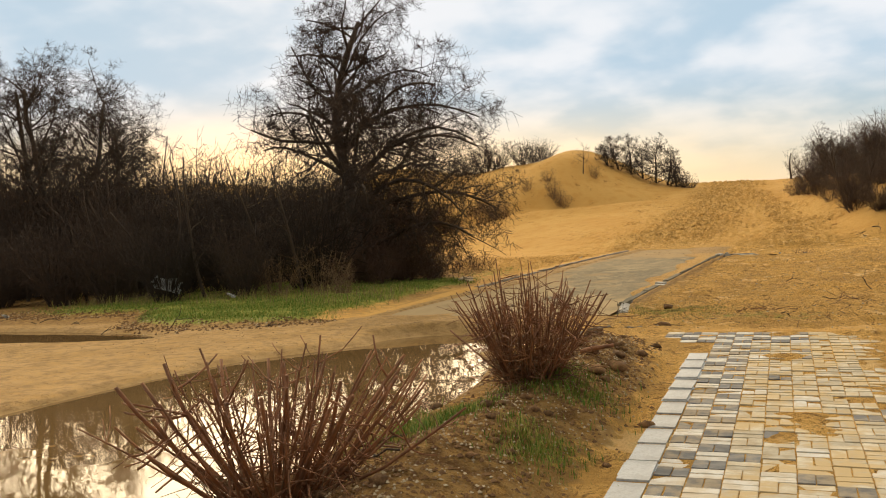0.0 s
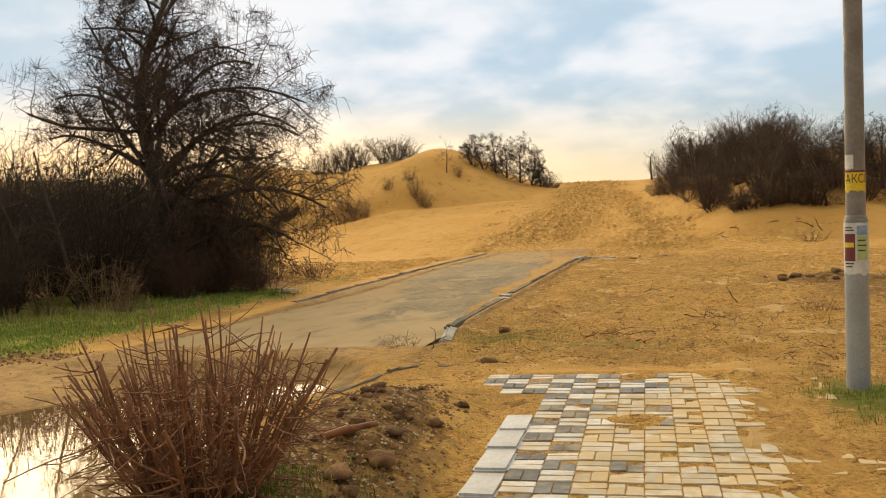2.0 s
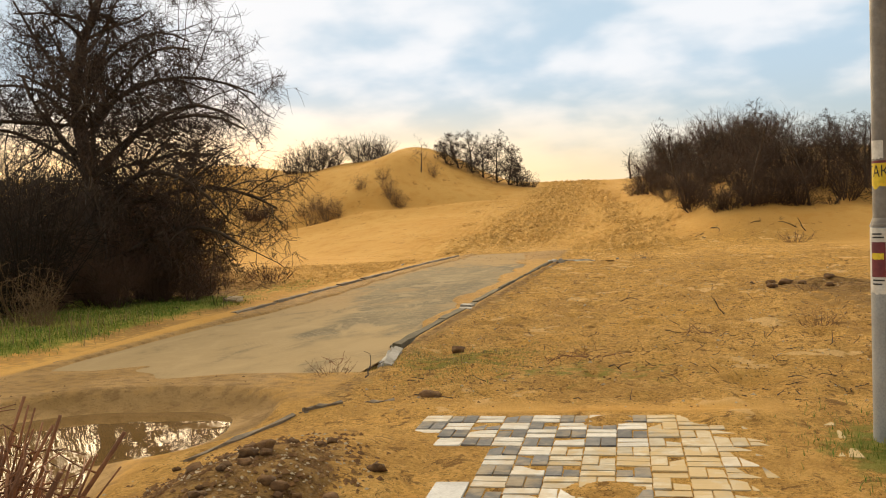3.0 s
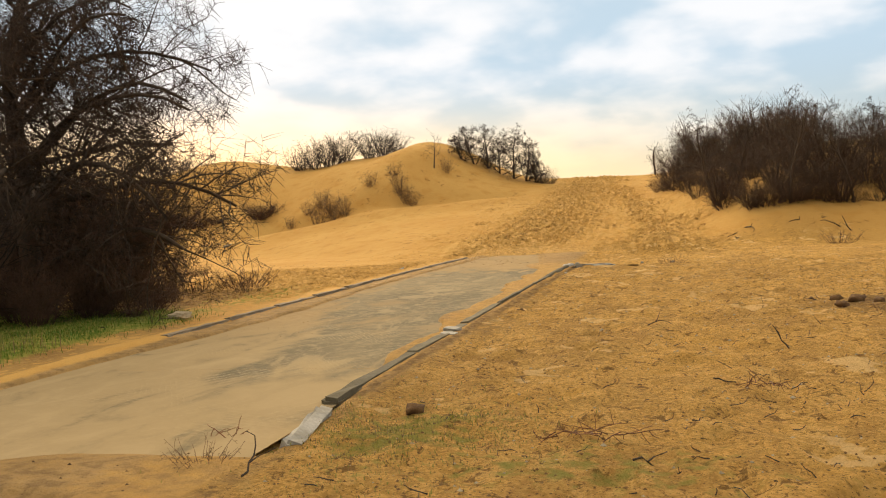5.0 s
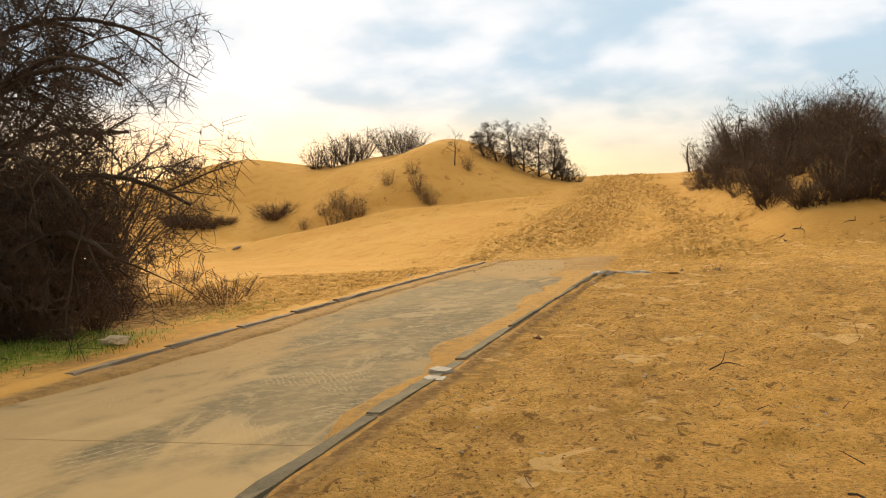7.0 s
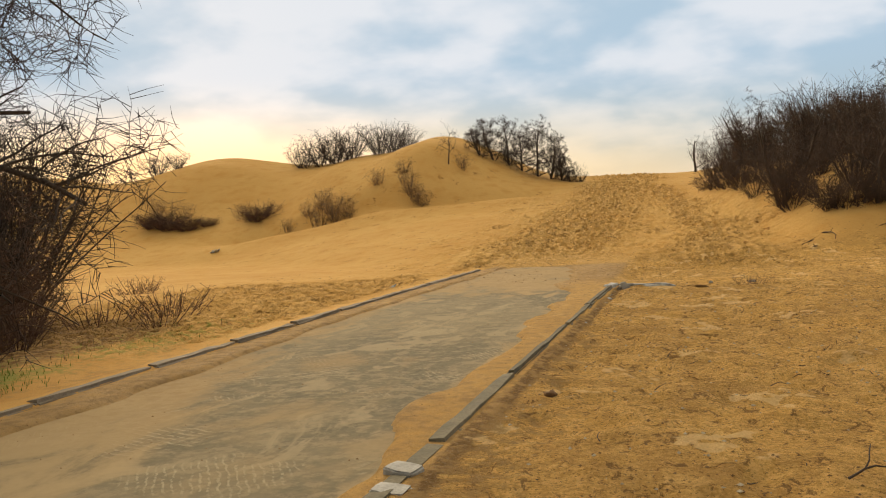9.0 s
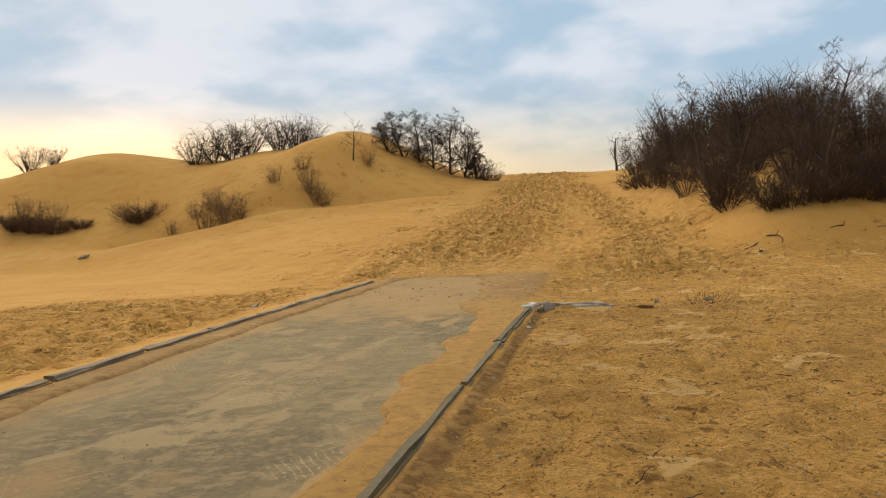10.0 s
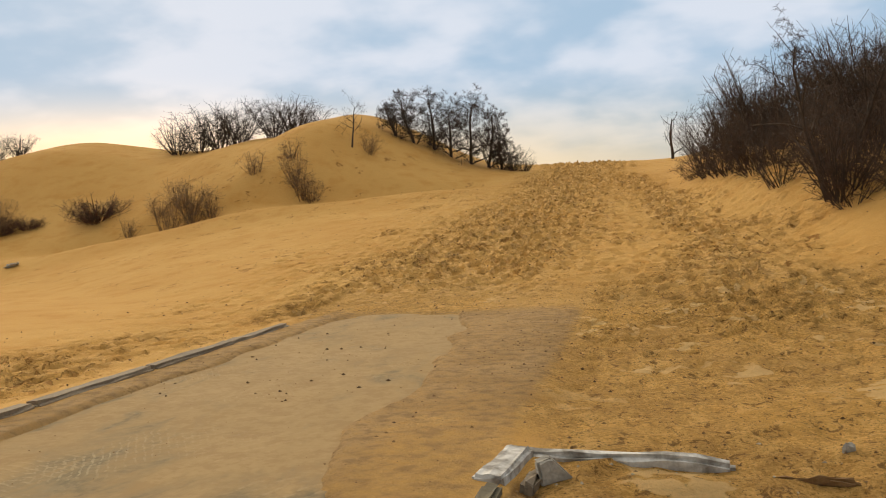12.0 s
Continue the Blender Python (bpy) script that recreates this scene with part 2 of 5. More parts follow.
def concrete_material():
    """Grey worn concrete with drifts of sand, dark damp patches and rake marks."""
    m = bpy.data.materials.new("worn concrete")
    m.use_nodes = True
    k = Nodes(m.node_tree)
    geo = k.add("ShaderNodeNewGeometry").outputs["Position"]
    stretch = k.add("ShaderNodeMapping", {"Vector": geo, "Scale": (1.0, 0.45, 1.0)}).outputs[0]
    big, mid, small = k.noise(stretch, 0.8, 5.0, 0.6, 0.4), k.noise(stretch, 3.0, 6.0, 0.6, 0.6), k.noise(geo, 28.0, 5.0)
    col = k.mix(k.span(big, 0.38, 0.62), (0.135, 0.116, 0.073), (0.25, 0.206, 0.126))
    col = k.mix(k.span(mid, 0.54, 0.62, 0.0, 0.8), col, (0.37, 0.295, 0.175))
    col = k.mix(k.span(mid, 0.34, 0.43, 0.35, 0.0), col, (0.10, 0.092, 0.06))
    col = k.mix(k.span(small, 0.35, 0.7, 0.0, 0.4), col, (0.30, 0.235, 0.135))
    col = k.mix(k.span(k.noise(geo, 9.0, 6.0, 0.7), 0.47, 0.60, 0.0, 0.45), col, (0.38, 0.30, 0.175))
    rake = None
    for i, turn in enumerate((0.5, 1.9, 2.6)):
        way = k.add("ShaderNodeMapping", {"Vector": geo, "Rotation": (0.0, 0.0, turn), "Location": (3.1 * i, 1.7 * i, 0.0)}).outputs[0]
        wave = k.add("ShaderNodeTexWave", {"Vector": way, "Scale": 4.0 + 2.5 * i, "Distortion": 4.5, "Detail": 4.0, "Detail Scale": 1.2}).outputs["Fac"]
        spot = k.math("MULTIPLY", k.span(wave, 0.70, 0.95), k.span(k.noise(way, 0.9 + 0.2 * i, 3.0, 0.6), 0.57, 0.66))
        rake = spot if rake is None else k.math("MAXIMUM", rake, spot)
    rake = k.math("MULTIPLY", rake, k.span(small, 0.35, 0.6))
    col = k.mix(k.math("MULTIPLY", rake, 0.42), col, (0.58, 0.49, 0.32))
    sand = k.span(k.noise(stretch, 1.1, 5.0, 0.6, 0.2), 0.54, 0.70)
    sep = k.add("ShaderNodeSeparateXYZ", {0: geo})
    edge = k.math("MAXIMUM", k.span(sep.outputs[0], -2.2, -1.5), k.span(k.math("ADD", sep.outputs[0], k.span(sep.outputs[1], 16.5, 10.5, 0.0, -1.0)), -3.25, -4.0))
    ends = k.math("MAXIMUM", k.span(sep.outputs[1], 17.0, 21.5), k.span(sep.outputs[1], 12.5, 9.0))
    drift = k.span(k.math("ADD", k.math("MAXIMUM", edge, k.math("MULTIPLY", ends, 0.95)), k.math("MULTIPLY", k.math("SUBTRACT", mid, 0.5), 1.8)), 0.45, 0.95)
    col = k.mix(k.math("MAXIMUM", k.math("MULTIPLY", sand, 0.6), k.math("MULTIPLY", drift, 0.82)), col, k.mix(k.span(sep.outputs[1], 14.0, 11.0), k.mix(k.span(k.noise(geo, 9.0, 6.0, 0.7), 0.46, 0.60), k.mix(small, (0.39, 0.26, 0.11), (0.47, 0.33, 0.155)), (0.36, 0.235, 0.10)), k.mix(mid, (0.39, 0.28, 0.135), (0.50, 0.375, 0.205))))
    h = k.math("ADD", k.math("MULTIPLY", small, 0.3), k.math("ADD", k.math("MULTIPLY", mid, 0.5), k.math("MULTIPLY", rake, 0.25)))
    bm = k.add("ShaderNodeBump", {"Height": h, "Strength": 0.4, "Distance": 0.02})
    p = k.add("ShaderNodeBsdfPrincipled", {"Base Color": col, "Roughness": k.span(big, 0.3, 0.7, 0.85, 0.97), "Specular IOR Level": 0.15, "Normal": bm.outputs[0]})
    k.add("ShaderNodeOutputMaterial", {0: p.outputs[0]})
    return m


def water_material():
    m = bpy.data.materials.new("muddy water")
    m.use_nodes = True
    k = Nodes(m.node_tree)
    co = k.add("ShaderNodeTexCoord").outputs["Object"]
    col = k.mix(k.span(k.noise(co, 1.2), 0.35, 0.65), (0.17, 0.105, 0.04), (0.22, 0.14, 0.06))
    bm = k.add("ShaderNodeBump", {"Height": k.noise(co, 5.0, 2.0), "Strength": 0.03, "Distance": 0.02})
    p = k.add("ShaderNodeBsdfPrincipled", {"Base Color": col, "Roughness": 0.02, "IOR": 1.33, "Normal": bm.outputs[0], "Specular IOR Level": 0.5})
    k.add("ShaderNodeOutputMaterial", {0: p.outputs[0]})
    return m


SAND = ground_material()
CONCRETE = concrete_material()
WATER = water_material()
KERB = material("kerb concrete", (0.21, 0.17, 0.12), (0.32, 0.265, 0.19), 6.0, 0.85, 0.4, 70.0, vary=0.12)
OLIVEKERB = material("olive grey kerb", (0.125, 0.11, 0.07), (0.20, 0.172, 0.11), 5.0, 0.9, 0.5, 60.0, vary=0.15)
CHALK = material("flaking whitewash", (0.74, 0.74, 0.72), (0.22, 0.20, 0.17), 11.0, 0.8, 0.4, 50.0)
PALE = material("pale concrete", (0.52, 0.50, 0.45), (0.34, 0.32, 0.27), 9.0, 0.8, 0.35, 70.0, vary=0.1)
BARK = material("grey brown bark", (0.06, 0.043, 0.031), (0.105, 0.077, 0.055), 9.0, 0.9, 0.6, 60.0)
TWIG = material("dark twigs", (0.052, 0.036, 0.026), (0.088, 0.056, 0.037), 5.0, 0.9, 0.2, 40.0)
DEEP = material("dark thicket twigs", (0.028, 0.020, 0.015), (0.048, 0.032, 0.022), 5.0, 0.95, 0.2, 40.0)
TREETWIG = material("brown tree twigs", (0.085, 0.055, 0.040), (0.055, 0.038, 0.030), 3.0, 0.9, 0.2, 40.0)
LOWTWIG = material("reddish hanging twigs", (0.15, 0.082, 0.052), (0.10, 0.058, 0.040), 3.0, 0.9, 0.2, 40.0)
RUST = material("red brown twigs", (0.19, 0.085, 0.048), (0.13, 0.068, 0.045), 3.0, 0.85, 0.2, 40.0)
CANE = material("red brown canes", (0.31, 0.13, 0.05), (0.15, 0.066, 0.03), 14.0, 0.7, 0.35, 80.0)
SCRUB = material("brown scrub twigs", (0.115, 0.068, 0.04), (0.075, 0.046, 0.03), 2.0, 0.9, 0.2, 40.0)
STRAW = material("dry straw", (0.34, 0.25, 0.12), (0.24, 0.16, 0.07), 9.0, 0.9, 0.2, 60.0)
GRASS = material("green grass", (0.10, 0.21, 0.014), (0.18, 0.27, 0.03), 3.0, 0.75, 0.1, 40.0)
OLIVE = material("yellow green grass", (0.42, 0.38, 0.085), (0.31, 0.31, 0.06), 5.0, 0.8, 0.1, 40.0)
DARKBRICK = brick_material("dark grey pavers", (0.17, 0.175, 0.18), (0.24, 0.24, 0.235), 0.35, 0.15)
LIGHTBRICK = brick_material("light grey pavers", (0.74, 0.73, 0.68), (0.64, 0.61, 0.54), 0.40, 0.08)
SANDBRICK = brick_material("sandy worn pavers", (0.63, 0.58, 0.46), (0.50, 0.43, 0.31), 0.85, 0.16)
PEBBLE = material("tan pebbles", (0.64, 0.54, 0.37), (0.48, 0.38, 0.24), 20.0, 0.9, 0.3, 90.0)
CRUMB = material("brown earth crumbs", (0.27, 0.155, 0.058), (0.20, 0.11, 0.042), 20.0, 0.95, 0.5, 120.0)
SOIL = material("dark clods", (0.14, 0.073, 0.03), (0.24, 0.135, 0.055), 20.0, 0.95, 0.8, 120.0, vary=0.3)
STEEL = material("grey painted steel", (0.36, 0.375, 0.38), (0.30, 0.31, 0.31), 5.0, 0.5, 0.12, 120.0)
GRIME = material("dirty upper steel", (0.24, 0.225, 0.20), (0.17, 0.155, 0.14), 7.0, 0.6, 0.2, 60.0)
PAPER = material("weathered paper", (0.72, 0.71, 0.66), (0.60, 0.58, 0.53), 20.0, 0.8, 0.2, 90.0)
YELLOW = material("yellow paper", (0.80, 0.60, 0.03), (0.74, 0.52, 0.03), 20.0, 0.7, 0.15, 90.0)
MAROON = material("maroon print", (0.20, 0.03, 0.035), (0.14, 0.03, 0.04), 20.0, 0.6, 0.1, 90.0)
BLUE = material("pale blue print", (0.20, 0.32, 0.52), (0.30, 0.42, 0.55), 30.0, 0.6, 0.1, 90.0)
LIME = material("pale green print", (0.42, 0.52, 0.16), (0.5, 0.56, 0.26), 30.0, 0.6, 0.1, 90.0)
INK = material("black ink", (0.02, 0.02, 0.02), (0.03, 0.03, 0.03), 30.0, 0.7, 0.0, 90.0)
PLASTIC = material("dirty white plastic", (0.62, 0.64, 0.64), (0.45, 0.46, 0.46), 12.0, 0.5, 0.3, 60.0)


# ---- helpers of this scene ----
def smooth(a, b, v):
    s = np.clip((v - a) / (b - a), 0, 1)
    return s * s * (3 - 2 * s)


def hashed(ix, iy, seed):
    h = (ix.astype(np.int64) * 374761393 + iy.astype(np.int64) * 668265263 + seed * 974634777) & 0x7FFFFFFF
    h = ((h ^ (h >> 13)) * 1274126177) & 0x7FFFFFFF
    return ((h ^ (h >> 16)) & 0xFFFF) / 65535.0


def value_noise(x, y, seed=0):
    x, y = np.asarray(x, float), np.asarray(y, float)
    ix, iy = np.floor(x), np.floor(y)
    u, v = x - ix, y - iy
    u, v = u * u * (3 - 2 * u), v * v * (3 - 2 * v)
    a, b = hashed(ix, iy, seed), hashed(ix + 1, iy, seed)
    c, d = hashed(ix, iy + 1, seed), hashed(ix + 1, iy + 1, seed)
    return (a * (1 - u) + b * u) * (1 - v) + (c * (1 - u) + d * u) * v


def fractal(x, y, size, octaves=3, seed=0):
    total, amp, norm = 0.0, 1.0, 0.0
    for i in range(octaves):
        total = total + amp * value_noise(x / size * 2 ** i + 17.3 * i, y / size * 2 ** i + 5.1 * i, seed + i)
        norm, amp = norm + amp, amp * 0.5
    return total / norm - 0.5


def dents(x, y, cell, seed=0):
    """Separate footprints: oval hollows, each with a small rim."""
    best = np.zeros_like(x)
    for i in range(2):
        gx, gy = np.floor(x / cell) , np.floor(y / cell)
        for dx in (-1, 0, 1):
            for dy in (-1, 0, 1):
                cx, cy = gx + dx, gy + dy
                px = (cx + 0.15 + 0.7 * hashed(cx, cy, seed + i * 7)) * cell
                py = (cy + 0.15 + 0.7 * hashed(cx, cy, seed + 3 + i * 7)) * cell
                turn = (hashed(cx, cy, seed + 5 + i * 7) - 0.5) * 1.6
                u, v = x - px, y - py
                u, v = u * np.cos(turn) - v * np.sin(turn), u * np.sin(turn) + v * np.cos(turn)
                r = np.sqrt((u / 0.075) ** 2 + (v / 0.14) ** 2)
                best = best + np.where(r < 1, -(1 - r * r), 0) + 0.45 * np.exp(-((r - 1.25) / 0.28) ** 2)
    return best


ROAD_X, ROAD_Y, KERB_X = (-4.12, -1.60), (7.75, 26.4), (-4.20, -1.49)


def kerb_line(y):
    """The low kerb runs slightly askew to the road."""
    return -1.59 + 0.024 * (y - 12)


def level(y):
    """The gentle rise of the flat ground."""
    return 0.09 * smooth(3.5, 7.5, y) + 0.07 * smooth(8, 21, y)


def relief(x, y):
    """The large shape of the land."""
    x, y = np.asarray(x, float), np.asarray(y, float)
    start = 25.8 + np.clip((-5 - x) * 0.75, 0, 8.0) + np.clip((x - 3.5) * 0.3, 0, 2.0)
    run = np.maximum(y - start, 0)
    grade = 2.72 / (46.3 - start)
    run = np.where(run < 1.5, run * run / 3.0, run - 0.75)
    z = level(y) + grade * np.minimum(run, 46.3 - start)
    # the dune ridge behind the hollow
    crest = (2.25 * np.exp(-((x + 10.6) / 3.6) ** 2) * (1 - 0.25 * smooth(-7.5, -4, x)) + 1.05 * np.exp(-((x + 21.5) / 4.2) ** 2)
             + 0.95 * smooth(-12, -15, x) + 1.1 * smooth(-26, -36, x))
    face = smooth(38.2, 45.3, y + 1.2 * np.exp(-((x + 12) / 3.0) ** 2))
    z = z + crest * face
    # the scrubby bank beyond the field
    foot = 1.35 - 1.5 * smooth(28.5, 36, y) + 0.3 * smooth(38, 46, y)
    bank = smooth(0.0, 1.9, x - foot) * smooth(26.2, 30.0, y + 0.12 * (x - 3))
    z = z + (0.78 - 0.2 * smooth(3, 6, x)) * bank * (1 - 0.75 * smooth(39, 46, y))
    z = z + 0.95 * smooth(2.6, 5.6, x) * smooth(29.6, 34.0, y) * (1 - 0.6 * smooth(40, 47, y))
    # the hollow between the trodden ramp and the dune
    behind = y - (39.3 + 0.25 * (x + 8))
    z = z - 0.34 * np.exp(-((behind - 0.9) / 0.8) ** 2) * smooth(-19, -15, x) * smooth(-4.2, -6.0, x)
    z = z + 0.13 * np.exp(-((behind + 0.6) / 1.1) ** 2) * smooth(-19, -15, x) * smooth(-4.2, -6.0, x)
    # behind the crest the land falls away
    back = 47.5 + 3.0 * smooth(-4, -9, x)
    z = z - 0.16 * np.maximum(y - back, 0) * (y < 95) - 0.16 * (95 - back) * (y >= 95)
    fade = 1 - smooth(60, 130, np.abs(x))
    return z * fade - 4.5 * (1 - fade) * (y > 40)


def berm(x, y):
    """The dug earth bank between the paving and the puddle."""
    along = smooth(0.5, 2.0, y) * smooth(7.0, 5.6, y)
    wide = np.exp(-((x + 1.17 - 0.05 * np.sin(y * 1.7)) / 0.30) ** 2)
    return along * (0.17 * wide + 0.03 * np.exp(-((x + 1.5) / 0.5) ** 2))


def basin(x, y):
    """0 on dry land, 1 in the middle of the puddles."""
    w = 0.35 * fractal(x, y, 1.0, 3, 40)
    a = ((np.abs(x + 3.02) / 1.32) ** 2.4 + (np.abs(y - 3.0) / 3.95) ** 3.0) + w
    b = (((x + 8.2) / 2.4) ** 2 + ((y - 6.95) / 0.55) ** 2) + w
    c = (((x + 2.6) / 0.95) ** 2 + ((y - 7.0) / 0.75) ** 2) + 2 * w
    return np.maximum.reduce([1 - smooth(0.45, 1.25, a), 0.62 * (1 - smooth(0.3, 1.3, c)), 0.8 * (1 - smooth(0.35, 1.2, b))])


def on_road(x, y):
    n = fractal(x, y, 1.1, 3, 70)
    right = ROAD_X[1] + 0.12 - (0.30 + 0.5 * n) * smooth(8.5, 12, y) - 0.32 * smooth(19.0, 21.5, y) - 0.6 * smooth(23.5, 26.5, y)
    left = ROAD_X[0] + 0.04 + (0.16 + 0.4 * n) * smooth(10, 13, y)
    return smooth(left, left + 0.10, x) * smooth(right, right - 0.10, x) * smooth(8.0, 8.9, y + 1.2 * n) * smooth(26.4, 25.2, y + 1.2 * n)


def near_road(x, y):
    return smooth(-4.5, -4.25, x) * smooth(-1.2, -1.5, x) * smooth(6.9, 7.5, y) * smooth(29, 27.0, y)


def on_paving(x, y):
    return smooth(-0.78, -0.72, x) * smooth(1.15, 0.6, x + 0.25 * fractal(x, y, 0.6, 2, 9)) * smooth(7.16, 7.08, y) * (y > -9)


def lawn_front(x):
    return 7.75 + 0.15 * np.sin(x * 2.3) + 1.2 * smooth(-6.6, -8.0, x) + 0.4 * smooth(-5.2, -4.3, x)


def lawn(x, y):
    """Where green grass stands before the thicket."""
    front = lawn_front(x) + 0.3 * fractal(x, y, 0.5, 3, 24)
    return smooth(front - 0.15, front + 0.25, y) * smooth(-4.55, -5.05, x + 0.5 * fractal(x, y, 1.0, 2, 3)) * smooth(16.5, 12.0, y) * smooth(-11.0, -8.0, x)


def treads(x, y):
    """Where feet have churned the sand, 0 to 1."""
    rag = 0.9 * fractal(x, y, 1.4, 3, 43)
    trail = np.exp(-(np.abs(x + rag - (-3.35 + 0.055 * (y - 26))) / np.clip(1.75 - 0.02 * (y - 26), 1.0, 2.0)) ** 3.5) * smooth(24.9, 26.0, y + rag)
    second = 0.85 * np.exp(-((x + rag - (0.25 - 0.010 * np.maximum(y - 28, 0) ** 2)) / 0.75) ** 2) * smooth(23.0, 25.0, y)
    side = 0.55 * smooth(-9.5, -8.0, x) * smooth(-4.4, -4.8, x) * smooth(14, 17, y) * smooth(25.5, 22.5, y + 2 * rag)
    spread = (0.22 + 0.3 * smooth(0.0, 0.25, fractal(x, y, 1.1, 3, 44))) * smooth(21, 23, y) * smooth(-8, -5, x) * smooth(3.0, 1.0, x) * smooth(45, 34, y)
    return np.clip(np.maximum.reduce([trail, second, side, spread]), 0, 1)


def field(x, y):
    """The flat field of rough, crusted sand."""
    return smooth(0.04, 0.18, x - kerb_line(y)) * smooth(7.0, 7.6, y) * smooth(22.3, 20.6, y + 0.8 * fractal(x, y, 1.5, 3, 91)) * smooth(7.0, 4.0, x)


def height(x, y):
    """The ground as it lies, with its roughness."""
    x, y = np.asarray(x, float), np.asarray(y, float)
    yard = smooth(-1.45, -1.75, x) * smooth(8.4, 7.9, y)
    z = relief(x, y) + berm(x, y) + yard * np.maximum(0.05 - level(y), 0) * (y < 8.4)
    road, paved, pond, tread = on_road(x, y), on_paving(x, y), basin(x, y), treads(x, y)
    loose = (1 - road) * (1 - paved) * (1 - pond)
    z = z + loose * (1 - 0.6 * yard) * (0.05 * fractal(x, y, 2.5, 3, 1) + 0.03 * fractal(x, y, 0.5, 3, 5))
    dug = smooth(0.02, 0.10, berm(x, y))
    z = z + loose * dug * (0.13 * fractal(x, y, 0.4, 4, 21))
    z = z + loose * tread * (0.06 * fractal(x, y, 0.30, 3, 31) + 0.085 * dents(x, y, 0.33, 4))
    z = z + loose * field(x, y) * (0.075 * fractal(x, y, 0.24, 3, 33) + 0.016 * dents(x, y, 0.55, 14))
    heap = np.exp(-((x - 2.2) / 0.9) ** 2 - ((y - 13.2) / 0.7) ** 2)
    z = z + 0.06 * lawn(x, y) - 0.03 * smooth(0.04, 0.07, x - kerb_line(y)) * smooth(0.22, 0.14, x - kerb_line(y)) * smooth(9, 9.5, y) * smooth(20.6, 20.3, y)
    z = z + heap * (0.07 + 0.16 * fractal(x, y, 0.4, 4, 37))
    bare = 1 - near_road(x, y)
    z = z - 0.15 * pond
    dusted = level(y) + 0.009 + 0.022 * smooth(0.18, 0.30, fractal(x, y, 0.5, 3, 52)) * smooth(-0.25, 0.1, x) + 0.012 * smooth(0.35, 0.8, x)
    z = z * (1 - paved) + dusted * paved
    flat = level(y) + 0.034 - 0.06 * road + 0.012 * fractal(x, y, 0.5, 3, 5) + 0.03 * smooth(25.8, 28, y)
    bare = np.maximum(bare, smooth(0.02, 0.2, pond))
    z = z * bare + np.maximum(flat, relief(x, y) * (y > 25.8) - 0.06 * road) * (1 - bare)
    # sand banked against the kerbs
    z = z + 0.02 * smooth(-4.9, -4.30, x) * smooth(-4.16, -4.22, x) * smooth(9, 11, y) * smooth(27, 26, y)
    return z


def z_at(x, y):
    return float(height(np.array([float(x)]), np.array([float(y)]))[0])


def mesh_of(name, verts, faces, mat=None, shade=False):
    me = bpy.data.meshes.new(name)
    me.from_pydata([tuple(map(float, v)) for v in verts], [], faces)
    if mat:
        me.materials.append(mat)
    if shade:
        me.polygons.foreach_set("use_smooth", [True] * len(me.polygons))
    me.update()
    return me


def grid_mesh(name, xs, ys, fn, mat):
    gx, gy = np.meshgrid(xs, ys)
    gz = fn(gx, gy)
    n, m = len(xs), len(ys)
    me = bpy.data.meshes.new(name)
    co = np.stack([gx, gy, gz], -1).reshape(-1, 3)
    i = (np.arange(m - 1)[:, None] * n + np.arange(n - 1)[None, :]).ravel()
    quads = np.stack([i, i + 1, i + n + 1, i + n], -1)
    me.vertices.add(len(co))
    me.vertices.foreach_set("co", co.ravel())
    me.loops.add(quads.size)
    me.loops.foreach_set("vertex_index", quads.ravel())
    me.polygons.add(len(quads))
    me.polygons.foreach_set("loop_start", np.arange(len(quads)) * 4)
    me.polygons.foreach_set("use_smooth", np.ones(len(quads), bool))
    me.materials.append(mat)
    me.update(calc_edges=True)
    return me, gx, gy


def part(name, data, parent, label="", mat=None):
    """One mesh object under a thing or a part. data: a mesh or a bmesh."""
    if isinstance(data, bmesh.types.BMesh):
        me = bpy.data.meshes.new(name)
        data.to_mesh(me)
        data.free()
        data = me
    if mat and not data.materials:
        data.materials.append(mat)
    ob = new(name, data)
    ob.parent = parent
    return tagged(ob, label)


def block(w, d, h, bevel=0.01, rough=0.0, seed=0, cuts=0):
    """A worn block with rounded edges; its base centre is the origin."""
    bm = bmesh.new()
    bmesh.ops.create_cube(bm, size=1)
    bmesh.ops.scale(bm, vec=(w, d, h), verts=bm.verts)
    bmesh.ops.translate(bm, vec=(0, 0, h / 2), verts=bm.verts)
    if cuts:
        bmesh.ops.subdivide_edges(bm, edges=bm.edges, cuts=cuts, use_grid_fill=True)
    if bevel:
        sharp = [e for e in bm.edges if len(e.link_faces) == 2 and e.calc_face_angle(0) > 0.5]
        bmesh.ops.bevel(bm, geom=sharp, offset=bevel, segments=2, affect="EDGES")
    if rough:
        r = random.Random(seed)
        for v in bm.verts:
            v.co += Vector((r.uniform(-1, 1), r.uniform(-1, 1), r.uniform(-1, 1))) * rough
    return bm


